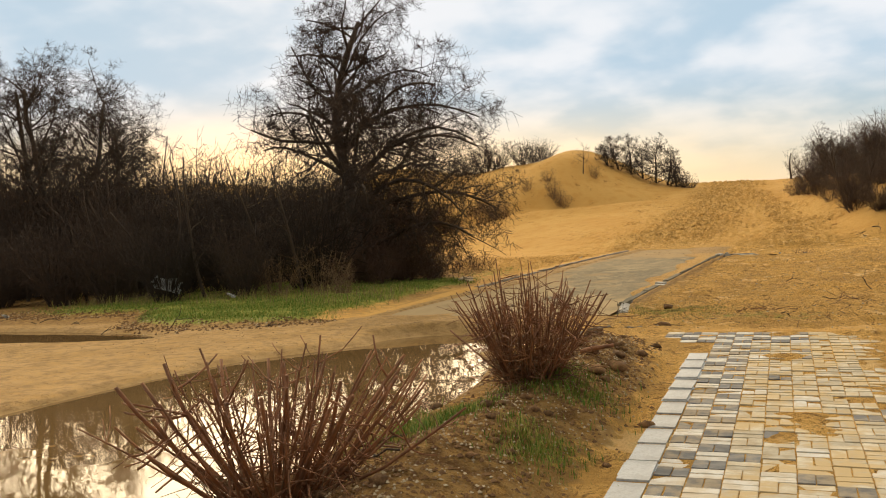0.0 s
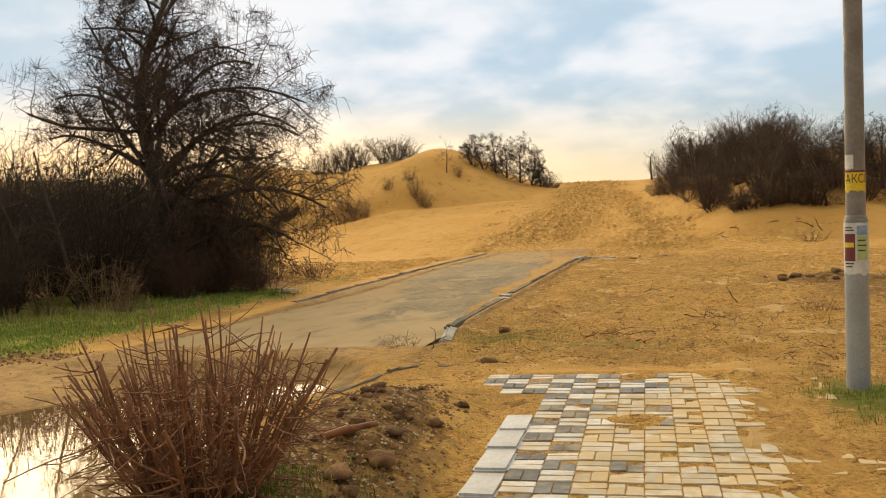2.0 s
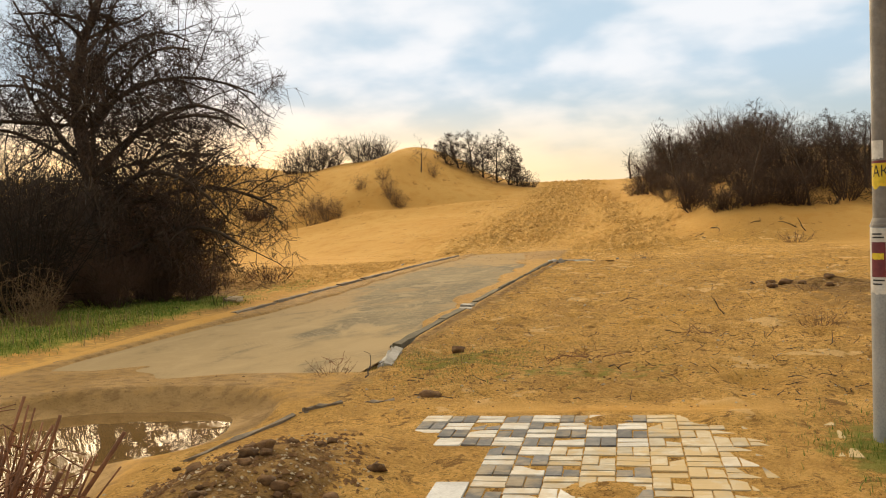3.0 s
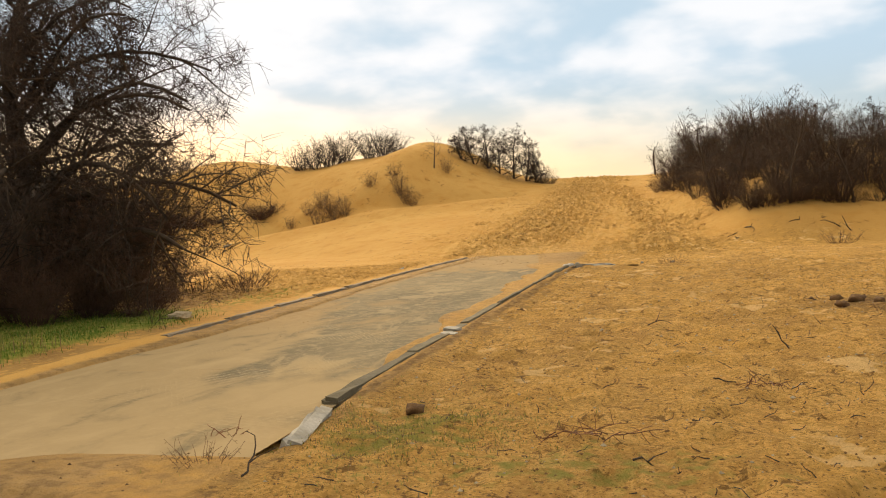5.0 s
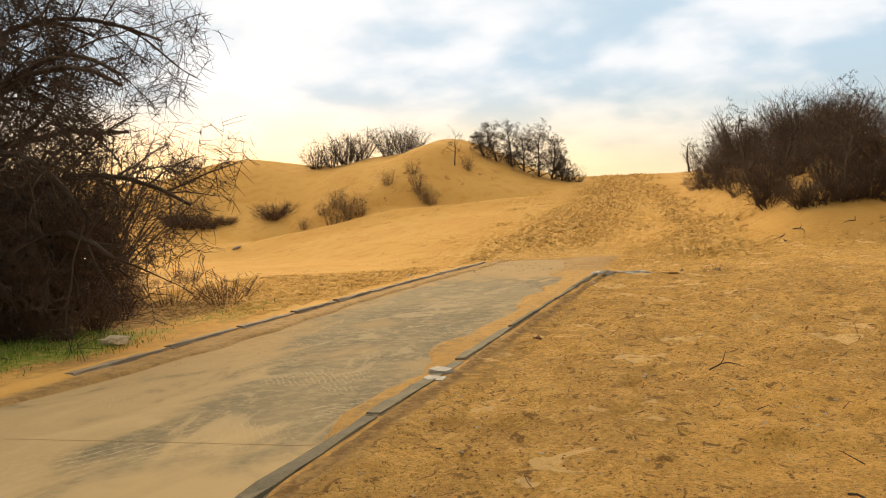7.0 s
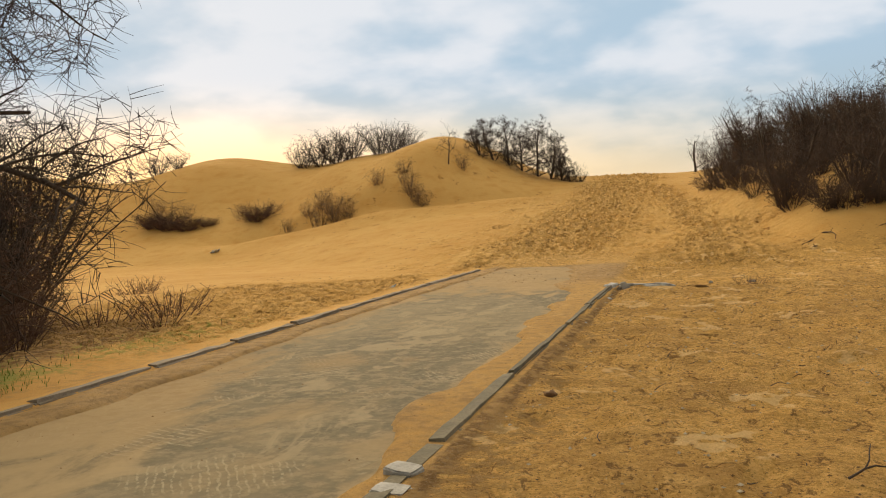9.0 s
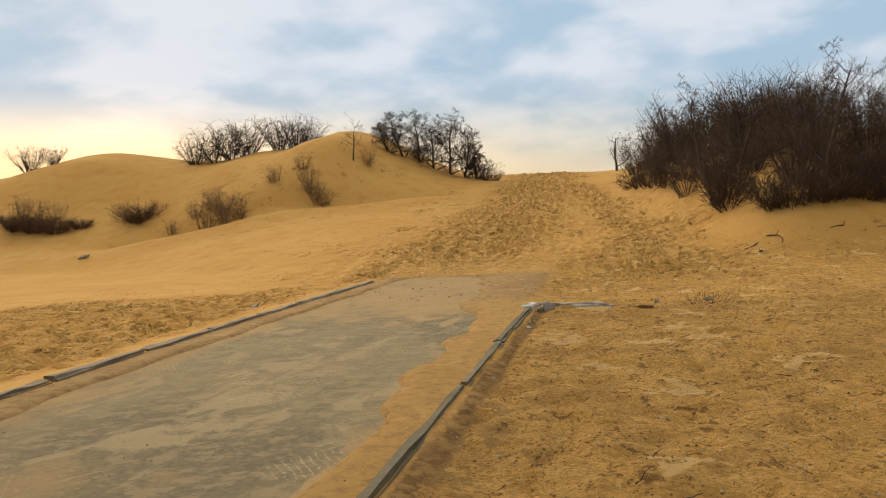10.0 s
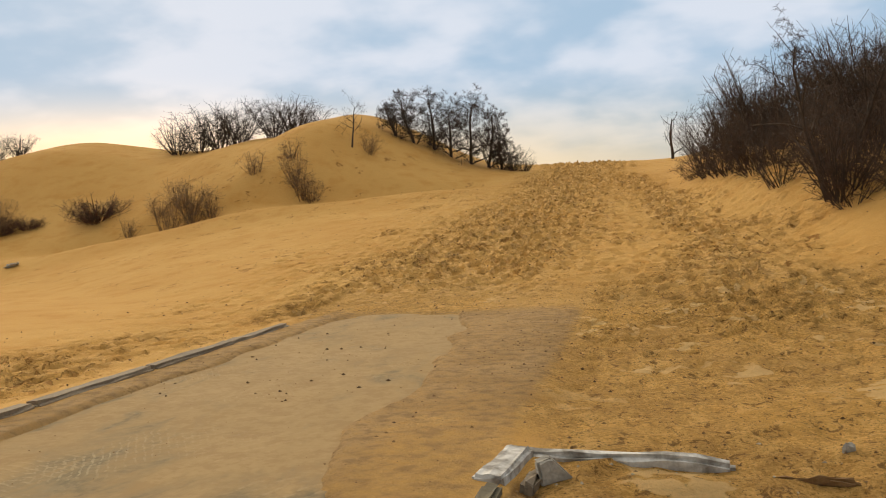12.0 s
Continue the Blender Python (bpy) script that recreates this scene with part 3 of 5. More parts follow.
def tubes(name, lines, mats, sides=3):
    """One mesh of tapered tubes. lines: (points, radii, material index)."""
    co, faces, index = [], [], []
    ring = [(math.cos(2 * math.pi * i / sides), math.sin(2 * math.pi * i / sides)) for i in range(sides)]
    for pts, radii, mi in lines:
        base = len(co)
        for j, p in enumerate(pts):
            d = (pts[min(j + 1, len(pts) - 1)] - pts[max(j - 1, 0)])
            a = d.orthogonal().normalized()
            b = d.cross(a).normalized()
            for c, s in ring:
                co.append(p + (a * c + b * s) * radii[j])
        for j in range(len(pts) - 1):
            for i in range(sides):
                k = (i + 1) % sides
                faces.append((base + j * sides + i, base + j * sides + k, base + (j + 1) * sides + k, base + (j + 1) * sides + i))
                index.append(mi)
        faces.append(tuple(base + (len(pts) - 1) * sides + i for i in range(sides)))
        index.append(mi)
    me = bpy.data.meshes.new(name)
    me.from_pydata([tuple(v) for v in co], [], faces)
    for m in mats:
        me.materials.append(m)
    me.polygons.foreach_set("material_index", index)
    me.polygons.foreach_set("use_smooth", [True] * len(faces))
    me.update()
    return me


def bend(rng, p, d, length, r0, r1, steps, wander, lift=0.0):
    """A crooked tapered line from p along d."""
    pts, radii, d = [p.copy()], [r0], d.normalized()
    for i in range(steps):
        d = (d + Vector((rng.gauss(0, wander), rng.gauss(0, wander), rng.gauss(0, wander) + lift))).normalized()
        p = p + d * (length / steps)
        pts.append(p.copy())
        radii.append(r0 + (r1 - r0) * (i + 1) / steps)
    return pts, radii, d


def side_way(rng, d, angle):
    a = d.orthogonal().normalized()
    a.rotate(Matrix.Rotation(rng.uniform(0, 2 * math.pi), 3, d))
    return (d * math.cos(angle) + a * math.sin(angle)).normalized()


def grow(rng, p, d, length, r, order, thick, thin, kids, wander=0.14, lift=0.03, spread=0.75):
    """Branches of falling order; thick ones and thin ones are gathered apart."""
    steps = 6 if order > 1 else 4 if order else 2
    pts, radii, _ = bend(rng, p, d, length, r, r * 0.35, steps, wander, lift)
    (thick if order >= 2 else thin).append((pts, radii, 0 if order else 1))
    if not order:
        return
    for i in range(kids[order - 1]):
        f = rng.uniform(0.25, 1.0) * steps
        j = min(int(f), steps - 1)
        q = pts[j].lerp(pts[j + 1], f - j)
        way = side_way(rng, pts[j + 1] - pts[j], rng.uniform(0.4, 1.0) * spread)
        grow(rng, q, way, length * rng.uniform(0.42, 0.68) * (1.15 - 0.4 * f / steps), max(radii[j] * 0.45, 0.0036), order - 1, thick, thin, kids, wander * 1.1, lift, spread)


# ---- the land ----
def build_ground():
    def axis(dense, far):
        pts = []
        for a, b, s in dense:
            pts += list(np.arange(a, b, s))
        pts.append(dense[-1][1])
        lo, hi, step = [], [], dense[0][2]
        p = pts[0]
        while p > -far:
            step *= 1.22
            p -= step
            lo.append(p)
        step, p = dense[-1][2], pts[-1]
        while p < far:
            step *= 1.22
            p += step
            hi.append(p)
        return np.array(lo[::-1] + pts + hi)
    xs = axis([(-26, -12, 0.4), (-12, -7.0, 0.16), (-7.0, -5.413, 0.06), (-5.413, 1.4, 0.045), (1.4, 3.0, 0.06), (3.0, 6, 0.15), (6, 14, 0.35)], 1500)
    ys = axis([(0.5, 2.0, 0.12), (2.0, 24.5, 0.06), (24.5, 33, 0.045), (33, 47.6, 0.075), (47.6, 60, 0.4)], 1500)
    me, gx, gy = grid_mesh("ground", xs, ys, height, SAND)
    x, y = gx.ravel(), gy.ravel()
    earth = np.maximum.reduce([
        smooth(0.03, 0.12, berm(x, y)) * 0.85,
        0.6 * smooth(-2.0, -1.7, x) * smooth(-0.66, -0.8, x) * smooth(0, 1, y) * smooth(6.6, 5.0, y),
        0.9 * np.exp(-((x - 2.4) / 1.2) ** 2 - ((y - 13.2) / 0.9) ** 2),
        0.8 * smooth(1.0, 2.2, x) * smooth(9.5, 12, y) * smooth(16.5, 13.5, y) * (fractal(x, y, 1.2, 3, 61) + 0.55),
        0.62 * smooth(-4.28, -4.45, x) * smooth(-6.5, -5.5, x) * smooth(8.2, 9.0, y) * smooth(17.5, 14.0, y) * (0.75 + 0.9 * fractal(x, y, 0.7, 3, 66)),
        0.95 * smooth(-4.9, -6.0, x) * smooth(8.6, 9.8, y) * smooth(19.5, 16.5, y + 0.6 * (x + 7) * (x > -7)),
        0.42 * smooth(0.6, 1.3, x) * smooth(8.2, 6.2, y),
        0.75 * smooth(0.04, 0.07, x - kerb_line(y)) * smooth(0.20, 0.14, x - kerb_line(y)) * smooth(9, 9.5, y) * smooth(20.6, 20.3, y),
        0.85 * smooth(0.04, 0.10, x - kerb_line(y)) * smooth(0.75, 0.25, x - kerb_line(y)) * smooth(11.2, 12.2, y) * smooth(18.5, 15.0, y) * (0.6 + 1.1 * fractal(x, y, 0.6, 3, 67)),
        0.95 * smooth(-0.55, -0.2, y - lawn_front(x)) * smooth(0.25, 0.1, y - lawn_front(x)) * smooth(-4.3, -4.6, x) * smooth(-14, -12, x) * (0.75 + 0.8 * fractal(x, y, 0.6, 3, 25)),
        0.9 * smooth(-6.8, -7.6, x) * smooth(7.5, 8.0, y) * (0.8 + 0.6 * fractal(x, y, 0.8, 3, 26)) * smooth(-30, -20, x) * smooth(20, 16, y),
        0.3 * np.exp(-((x + 7.2) / 2.0) ** 2) * smooth(18, 20, y) * smooth(24, 22, y),
        0.7 * smooth(2.4, 4.2, x) * smooth(29.8, 31.5, y) * smooth(48, 44, y),
    ])
    green = np.maximum.reduce([
        lawn(x, y),
        0.55 * np.exp(-((x + 1.05) / 0.5) ** 2 - ((y - 8.75) / 0.8) ** 2),
        0.45 * np.exp(-((x + 0.2) / 0.9) ** 2 - ((y - 8.2) / 0.5) ** 2),
        0.8 * np.exp(-((x - 1.05) / 0.28) ** 2 - ((y - 6.5) / 0.5) ** 2),
        0.6 * np.exp(-((x + 1.5) / 0.22) ** 2 - ((y - 3.5) / 0.35) ** 2),
        0.45 * np.exp(-((x + 5.2) / 0.8) ** 2 - ((y - 16.0) / 2.5) ** 2)])
    wet = np.maximum.reduce([smooth(0.0, 0.25, basin(x, y)), 0.62 * near_road(x, y) * (1 - 0.22 * smooth(-2.15, -1.8, x + 0.3 * fractal(x, y, 0.8, 3, 84)) * smooth(22.5, 20.5, y)) * smooth(-4.25, -4.1, x) * smooth(27.5, 25.5, y + fractal(x, y, 1.2, 3, 83)), 0.6 * smooth(-1.5, -2.2, x) * smooth(10.5, 7.5, y) * smooth(8.7, 8.0, y)])
    attr = me.color_attributes.new("zone", "FLOAT_COLOR", "POINT")
    attr.data.foreach_set("color", np.stack([earth, green, wet, np.ones_like(wet)], -1).astype(np.float32).ravel())
    s = me.attributes.new("steps", "FLOAT", "POINT")
    s.data.foreach_set("value", (smooth(20.5, 22.5, y) * smooth(46.5, 42, y) * smooth(-20, -12, x) * smooth(9, 5, x) * smooth(0.30, -0.12, fractal(x, y, 4.0, 2, 97)) * (1 - smooth(0.1, 0.4, near_road(x, y)))).astype(np.float32))
    c = me.attributes.new("crumb", "FLOAT", "POINT")
    c.data.foreach_set("value", np.maximum.reduce([
        0.85 * field(x, y), 0.8 * smooth(0.55, 0.9, x) * smooth(8.0, 7.0, y) * smooth(6, 3, x), 0.6 * smooth(-2.0, -1.8, x) * smooth(-0.66, -0.8, x) * smooth(8, 7, y),
        0.35 * near_road(x, y) * smooth(-4.25, -4.0, x), 0.55 * treads(x, y) * smooth(28.5, 26.5, y), 0.62 * smooth(-2.3, -1.2, x) * smooth(20.5, 21.5, y) * smooth(30.0, 26.0, y + 0.8 * fractal(x, y, 1.5, 3, 92)) * smooth(7, 4, x), 0.6 * on_paving(x, y)]).astype(np.float32))
    t = me.attributes.new("tread", "FLOAT", "POINT")
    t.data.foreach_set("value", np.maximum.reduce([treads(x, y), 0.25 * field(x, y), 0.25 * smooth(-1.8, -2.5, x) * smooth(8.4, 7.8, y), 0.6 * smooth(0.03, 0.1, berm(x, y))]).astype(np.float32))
    tagged(new("ground", me), "golden sand ground with dunes, footprints and dark earth", "ground", kind="structure")


build_ground()


def build_water():
    def puddle(cx, cy, rx, ry, z, seed, label):
        n = 64
        pts = [(cx + rx * math.cos(2 * math.pi * i / n), cy + ry * math.sin(2 * math.pi * i / n), z) for i in range(n)]
        ob = new("water", mesh_of("water", pts, [tuple(range(n))], WATER))
        tagged(ob, label, "puddle", kind="structure")
    puddle(-2.95, 3.2, 1.75, 5.0, 0.016, 1, "large still brown puddle reflecting the sky")
    puddle(-8.2, 6.95, 2.7, 0.8, 0.052, 2, "shallow brown puddle beside the grass")


build_water()


# ---- road and kerbs ----
def build_road():
    road = tagged(new("road"), "worn grey concrete road strewn with drifted sand", "road", kind="structure")
    joints = [7.75, 10.4, 13.6, 16.6, 19.6, 22.9, 26.4]
    for a, b in zip(joints, joints[1:]):
        xs = np.linspace(ROAD_X[0], ROAD_X[1], 26)
        ys = np.linspace(a + 0.003, b - 0.003, 32)
        tilt = random.uniform(-0.001, 0.001)
        me, gx, gy = grid_mesh("slab", xs, ys, lambda x, y: level(y) + 0.012 + 0.012 * fractal(x, y, 1.6, 3, 77) + tilt, CONCRETE)
        part("slab", me, road)


def kerb_stone(length, w, h, seed):
    bm = block(w, length, h, 0.02)
    bmesh.ops.subdivide_edges(bm, edges=[e for e in bm.edges if e.calc_length() > length * 0.7], cuts=6)
    r = random.Random(seed)
    for v in bm.verts:
        v.co += Vector((r.uniform(-1, 1) * 0.005, 0, r.uniform(-1, 1) * 0.007))
    return bm


def build_kerbs():
    far = tagged(new("kerb"), "long grey concrete kerb half buried in sand", "kerb", kind="structure")
    y, i = 26.3, 0
    while y > 9.5:
        n = 1.2
        s = part("kerb_stone", kerb_stone(n - 0.008, 0.115, 0.24, i), far, mat=KERB)
        yc = y - n / 2
        sink = 0.035 * float(smooth(13.0, 11.5, np.array(yc))) + (0.05 if i == 0 else 0) - 0.005
        s.matrix_basis = pose(KERB_X[0] + random.uniform(-0.012, 0.012), yc, float(level(np.array(yc))) - 0.185 - sink + random.uniform(-0.004, 0.004), random.uniform(-0.2, 0.2), random.uniform(-1.5, 1.5), random.uniform(-0.3, 0.3))
        y, i = y - n, i + 1
    near = tagged(new("kerb"), "low cracked concrete kerb with a broken outer edge", "kerb", kind="structure")
    y, i = 20.25, 0
    while y > 9.9:
        n = min(random.choice((1.6, 1.9, 2.3)), y - 9.3)
        s = part("kerb_stone", kerb_stone(n - 0.015, 0.11 if y < 15.5 else 0.075, 0.2, 50 + i), near, mat=OLIVEKERB)
        yc = y - n / 2
        s.matrix_basis = pose(kerb_line(yc) + random.uniform(-0.008, 0.008), yc, float(level(np.array(yc))) - 0.152 + random.uniform(-0.005, 0.005), random.uniform(-0.4, 0.4), random.uniform(-2, 4), -1.4 + random.uniform(-0.5, 0.5))
        y, i = y - n, i + 1
    chip = bpy.data.meshes.new("mortar_chip")
    bm = block(0.07, 0.12, 0.045, 0.008, 0.008, 12, 1)
    bm.to_mesh(chip)
    bm.free()
    chip.materials.append(PALE)
    for i in range(26):
        y = 20.2 - 0.19 * i + random.uniform(-0.08, 0.08)
        c = new("mortar_chip", chip)
        c.matrix_basis = pose(kerb_line(y) + 0.10 + random.uniform(-0.03, 0.03), y, float(level(np.array(y))) - 0.032 + random.uniform(-0.006, 0.006), random.uniform(-12, 12), random.uniform(-15, 15), random.uniform(-30, 30)) @ Matrix.Scale(random.uniform(0.3, 0.7), 4)
        tagged(c, "broken pale mortar chip beside the kerb", "rubble", "mortar chips")
    # the pale end block, and the toppled length beside it
    s = tagged(new("kerb_block"), "pale broken concrete block at the end of the kerb", "kerb block")
    part("core", block(0.115, 0.42, 0.2, 0.012, 0.005, 3, 3), s, mat=CHALK)
    part("chip", block(0.05, 0.2, 0.17, 0.01, 0.008, 4, 1), s, mat=KERB).matrix_basis = pose(0.11, -0.08, 0.0, 0, 6, 4)
    s.matrix_basis = pose(-1.38, 20.50, float(level(np.array(20.5))) - 0.150, 0, 0, -8)
    k = tagged(new("fallen_kerb"), "toppled grey kerb length lying in the sand", "kerb stone")
    bm = kerb_stone(0.86, 0.07, 0.12, 91)
    for v in bm.verts:
        if v.co.y < -0.3:
            v.co.z *= 0.6
            v.co.x += 0.05
    part("stone", bm, k, mat=CHALK)
    k.matrix_basis = pose(-0.97, 20.70, float(level(np.array(20.8))) - 0.088, 0, -6, 84)
    bk = tagged(new("bark_strip"), "dark curled strip of wood half sunk in sand", "wood")
    bm = kerb_stone(0.30, 0.03, 0.03, 92)
    for v in bm.verts:
        v.co.z += 0.012 * math.cos(v.co.y * 9)
    part("strip", bm, bk, mat=CRUMB)
    bk.matrix_basis = pose(-0.30, 20.50, z_at(-0.30, 20.50) - 0.018, 0, 0, 88)
    gs = tagged(new("grey_shard"), "upright grey stone shard in the sand", "rubble")
    part("stone", block(0.05, 0.02, 0.045, 0.004, 0.006, 18, 1), gs, mat=PALE)
    gs.matrix_basis = pose(-0.11, 20.86, z_at(-0.11, 20.86) - 0.015, 8, 10, 25)
    sh = tagged(new("kerb_shard"), "small pale concrete shard standing in the sand", "rubble")
    bm = block(0.12, 0.05, 0.10, 0.006, 0.006, 8, 1)
    for v in bm.verts:
        v.co.x -= max(0, v.co.z) * 0.6 * (1 if v.co.x > 0 else 0)
    part("stone", bm, sh, mat=PALE)
    sh.matrix_basis = pose(-1.18, 20.46, float(level(np.array(20.4))) - 0.02, 0, -12, 20)
    st = tagged(new("pale_kerbstone"), "pale tilted kerbstone beside green tufts", "kerb stone")
    part("stone", kerb_stone(0.62, 0.10, 0.16, 33), st, mat=PALE)
    st.matrix_basis = pose(-1.56, 8.70, 0.0, 2, 24, 8)
    for x, y, ln, rz in ((-1.65, 6.68, 0.88, -10), (-1.24, 7.39, 0.24, -68), (-1.47, 7.22, 0.26, -45)):
        f = tagged(new("sunken_kerbstone"), "weathered grey kerbstone sunk level with the sand", "kerb stone")
        part("stone", kerb_stone(ln, 0.06, 0.1, 35), f, mat=KERB)
        f.matrix_basis = pose(x, y, z_at(x, y) - 0.088, 0, 0, rz)
    for x, y, z in ((-1.585, 12.02, 0.12), (-1.565, 11.80, 0.105)):
        f = tagged(new("pale_rubble"), "pale piece of broken kerb on the road edge", "rubble")
        part("stone", block(0.13, 0.10, 0.042, 0.006, 0.003, 6, 1), f, mat=PALE)
        f.matrix_basis = pose(x, y, z + 0.002, 3, 4, random.uniform(-20, 20))


# ---- scrub and trees ----
def shrub_mesh(name, seed, stems, tall, wide, twigs, mats, r=0.009, upright=0.5, sides=3):
    """Many stems that fan out of the ground, each with twigs."""
    rng = random.Random(seed)
    lines = []
    for _ in range(stems):
        a, lean = rng.uniform(0, 2 * math.pi), rng.random() ** upright
        p = Vector((math.cos(a), math.sin(a), 0)) * wide * 0.25 * rng.random()
        p.z = -0.08
        d = Vector((math.cos(a) * lean * wide, math.sin(a) * lean * wide, tall * rng.uniform(0.65, 1.0)))
        pts, radii, _ = bend(rng, p, d, d.length, r * rng.uniform(0.7, 1.2), r * 0.3, 5, 0.10, 0.04)
        lines.append((pts, radii, 0))
        for _ in range(twigs):
            f = rng.uniform(0.8, 4.9)
            j = min(int(f), 4)
            q = pts[j].lerp(pts[j + 1], f - j)
            way = side_way(rng, pts[j + 1] - pts[j], rng.uniform(0.3, 0.95))
            tp, tr, _ = bend(rng, q, way, tall * rng.uniform(0.12, 0.34), radii[j] * 0.6, 0.0022, 2, 0.2, 0.05)
            lines.append((tp, tr, 1))
            if rng.random() < 0.5:
                way = side_way(rng, tp[2] - tp[1], 0.6)
                sp, sr, _ = bend(rng, tp[1], way, tall * rng.uniform(0.07, 0.16), 0.0032, 0.002, 2, 0.15, 0.05)
                lines.append((sp, sr, 1))
    return (tubes("stem_clump", [l for l in lines if l[2] == 0], mats[:1], sides + 1),
            tubes("twig_crown", [(p, r, 0) for p, r, i in lines if i], mats[1:], sides))


def place_shrub(name, mesh, x, y, s, label, category="shrub", group="", sz=1.0, sink=0.0, lean=0.0):
    ob = new(name)
    for piece in mesh:
        part(piece.name.split(".")[0], piece, ob)
    ob.matrix_basis = pose(x, y, z_at(x, y) - sink - 0.03, random.uniform(-4, 4), lean + random.uniform(-4, 4), random.uniform(0, 360)) @ Matrix.Diagonal((s, s, s * sz, 1))
    return tagged(ob, label, category, group)


def arch(rng, p, way, length, r, thick, thin, kids, sag):
    """A long limb that rises, bows over and hangs, with hanging side branches."""
    pts, radii, d = [p.copy()], [r], way.normalized()
    for i in range(8):
        d = (d + Vector((rng.gauss(0, 0.07), rng.gauss(0, 0.07), rng.gauss(0, 0.06) - sag * i / 8))).normalized()
        p = p + d * (length / 8)
        pts.append(p.copy())
        radii.append(r * (1 - 0.085 * (i + 1)))
    thick.append((pts, radii, 0))
    for i in range(17):
        f = rng.uniform(1.4, 7.99)
        j = int(f)
        side = side_way(rng, pts[j + 1] - pts[j], rng.uniform(0.35, 0.9))
        grow(rng, pts[j].lerp(pts[j + 1], f - j), side, length * rng.uniform(0.16, 0.36), radii[j] * 0.45, 2, thick, thin, kids, 0.12, -0.02, 0.75)


def tree(seed, x, y, label, trunk_h, trunk_r, limbs, limb_len, kids, lean=(0, 0), low=0.25, order=3, spread=0.8, lift=0.03, arms=(), fine=None, sag=0.3):
    """A bare tree: a trunk with limbs, and a crown of twigs."""
    rng = random.Random(seed)
    thick, thin = [], []
    d = Vector((lean[0], lean[1], 1))
    pts, radii, _ = bend(rng, Vector((0, 0, -0.2)), d, trunk_h, trunk_r, trunk_r * 0.3, 8, 0.10, 0.05)
    thick.append((pts, radii, 0))
    for i in range(limbs):
        f = (low + (1 - low) * (i + rng.random()) / limbs) * 8
        j = min(int(f), 7)
        q = pts[j].lerp(pts[j + 1], f - j)
        a = i * 2.4 + rng.uniform(-0.4, 0.4)
        way = Vector((math.cos(a), math.sin(a), rng.uniform(0.35, 1.1)))
        grow(rng, q, way, limb_len * rng.uniform(0.75, 1.1) * (1.15 - 0.55 * f / 8), radii[j] * 0.45, order, thick, thin, kids, 0.15, lift, spread)
    for z, way, length in arms:
        j = max(i for i in range(8) if pts[i].z <= z)
        arch(rng, pts[j].copy(), Vector(way), length, radii[j] * 0.42, thick, thin, kids[:2], sag)
    t = tagged(new("tree"), label, "tree")
    part("trunk", tubes("trunk", thick, [BARK, TWIG], 5), t)
    part("crown", tubes("crown", thin, [fine or TWIG, fine or TWIG], 3), t, "bare dark twigs")
    t.matrix_basis = pose(x, y, z_at(x, y))
    return t


def build_big_tree():
    tree(12, -7.05, 13.9, "tall bare dark tree rising out of the thicket", 5.4, 0.15, 23, 2.0, (11, 7, 6), (0.02, 0.0), 0.28, 3, 0.85, 0.025, fine=TREETWIG,
         arms=((0.9, (1, -0.3, 0.4), 2.7), (1.2, (1, 0.1, 0.45), 2.8), (1.5, (1, -0.4, 0.55), 3.2), (1.8, (1, -0.15, 0.6), 3.1), (2.1, (1, -0.45, 0.6), 3.2), (2.5, (1, -0.25, 0.7), 2.95),
               (2.9, (1, -0.4, 0.75), 2.8), (3.3, (1, -0.05, 0.8), 2.4), (2.7, (1, 0.2, 0.9), 2.3), (3.8, (1, -0.3, 0.9), 2.0),
               (1.3, (0.7, -0.9, 0.6), 2.4), (2.2, (0.6, -0.8, 0.9), 2.5), (1.9, (-0.8, -0.3, 0.9), 1.8), (2.8, (-0.9, 0.1, 1.0), 1.7)), sag=0.27)
    tree(19, -6.75, 14.2, "low spreading bare tree leaning over the grass", 1.5, 0.07, 10, 1.1, (9, 7, 5), (0.35, -0.05), 0.12, 3, 0.9, 0.0, fine=LOWTWIG,
         arms=((0.3, (1, -0.2, 0.8), 1.6), (0.5, (1, -0.5, 0.7), 1.6), (0.4, (1, 0.3, 0.6), 1.6), (0.7, (1, 0.0, 0.5), 1.8)))


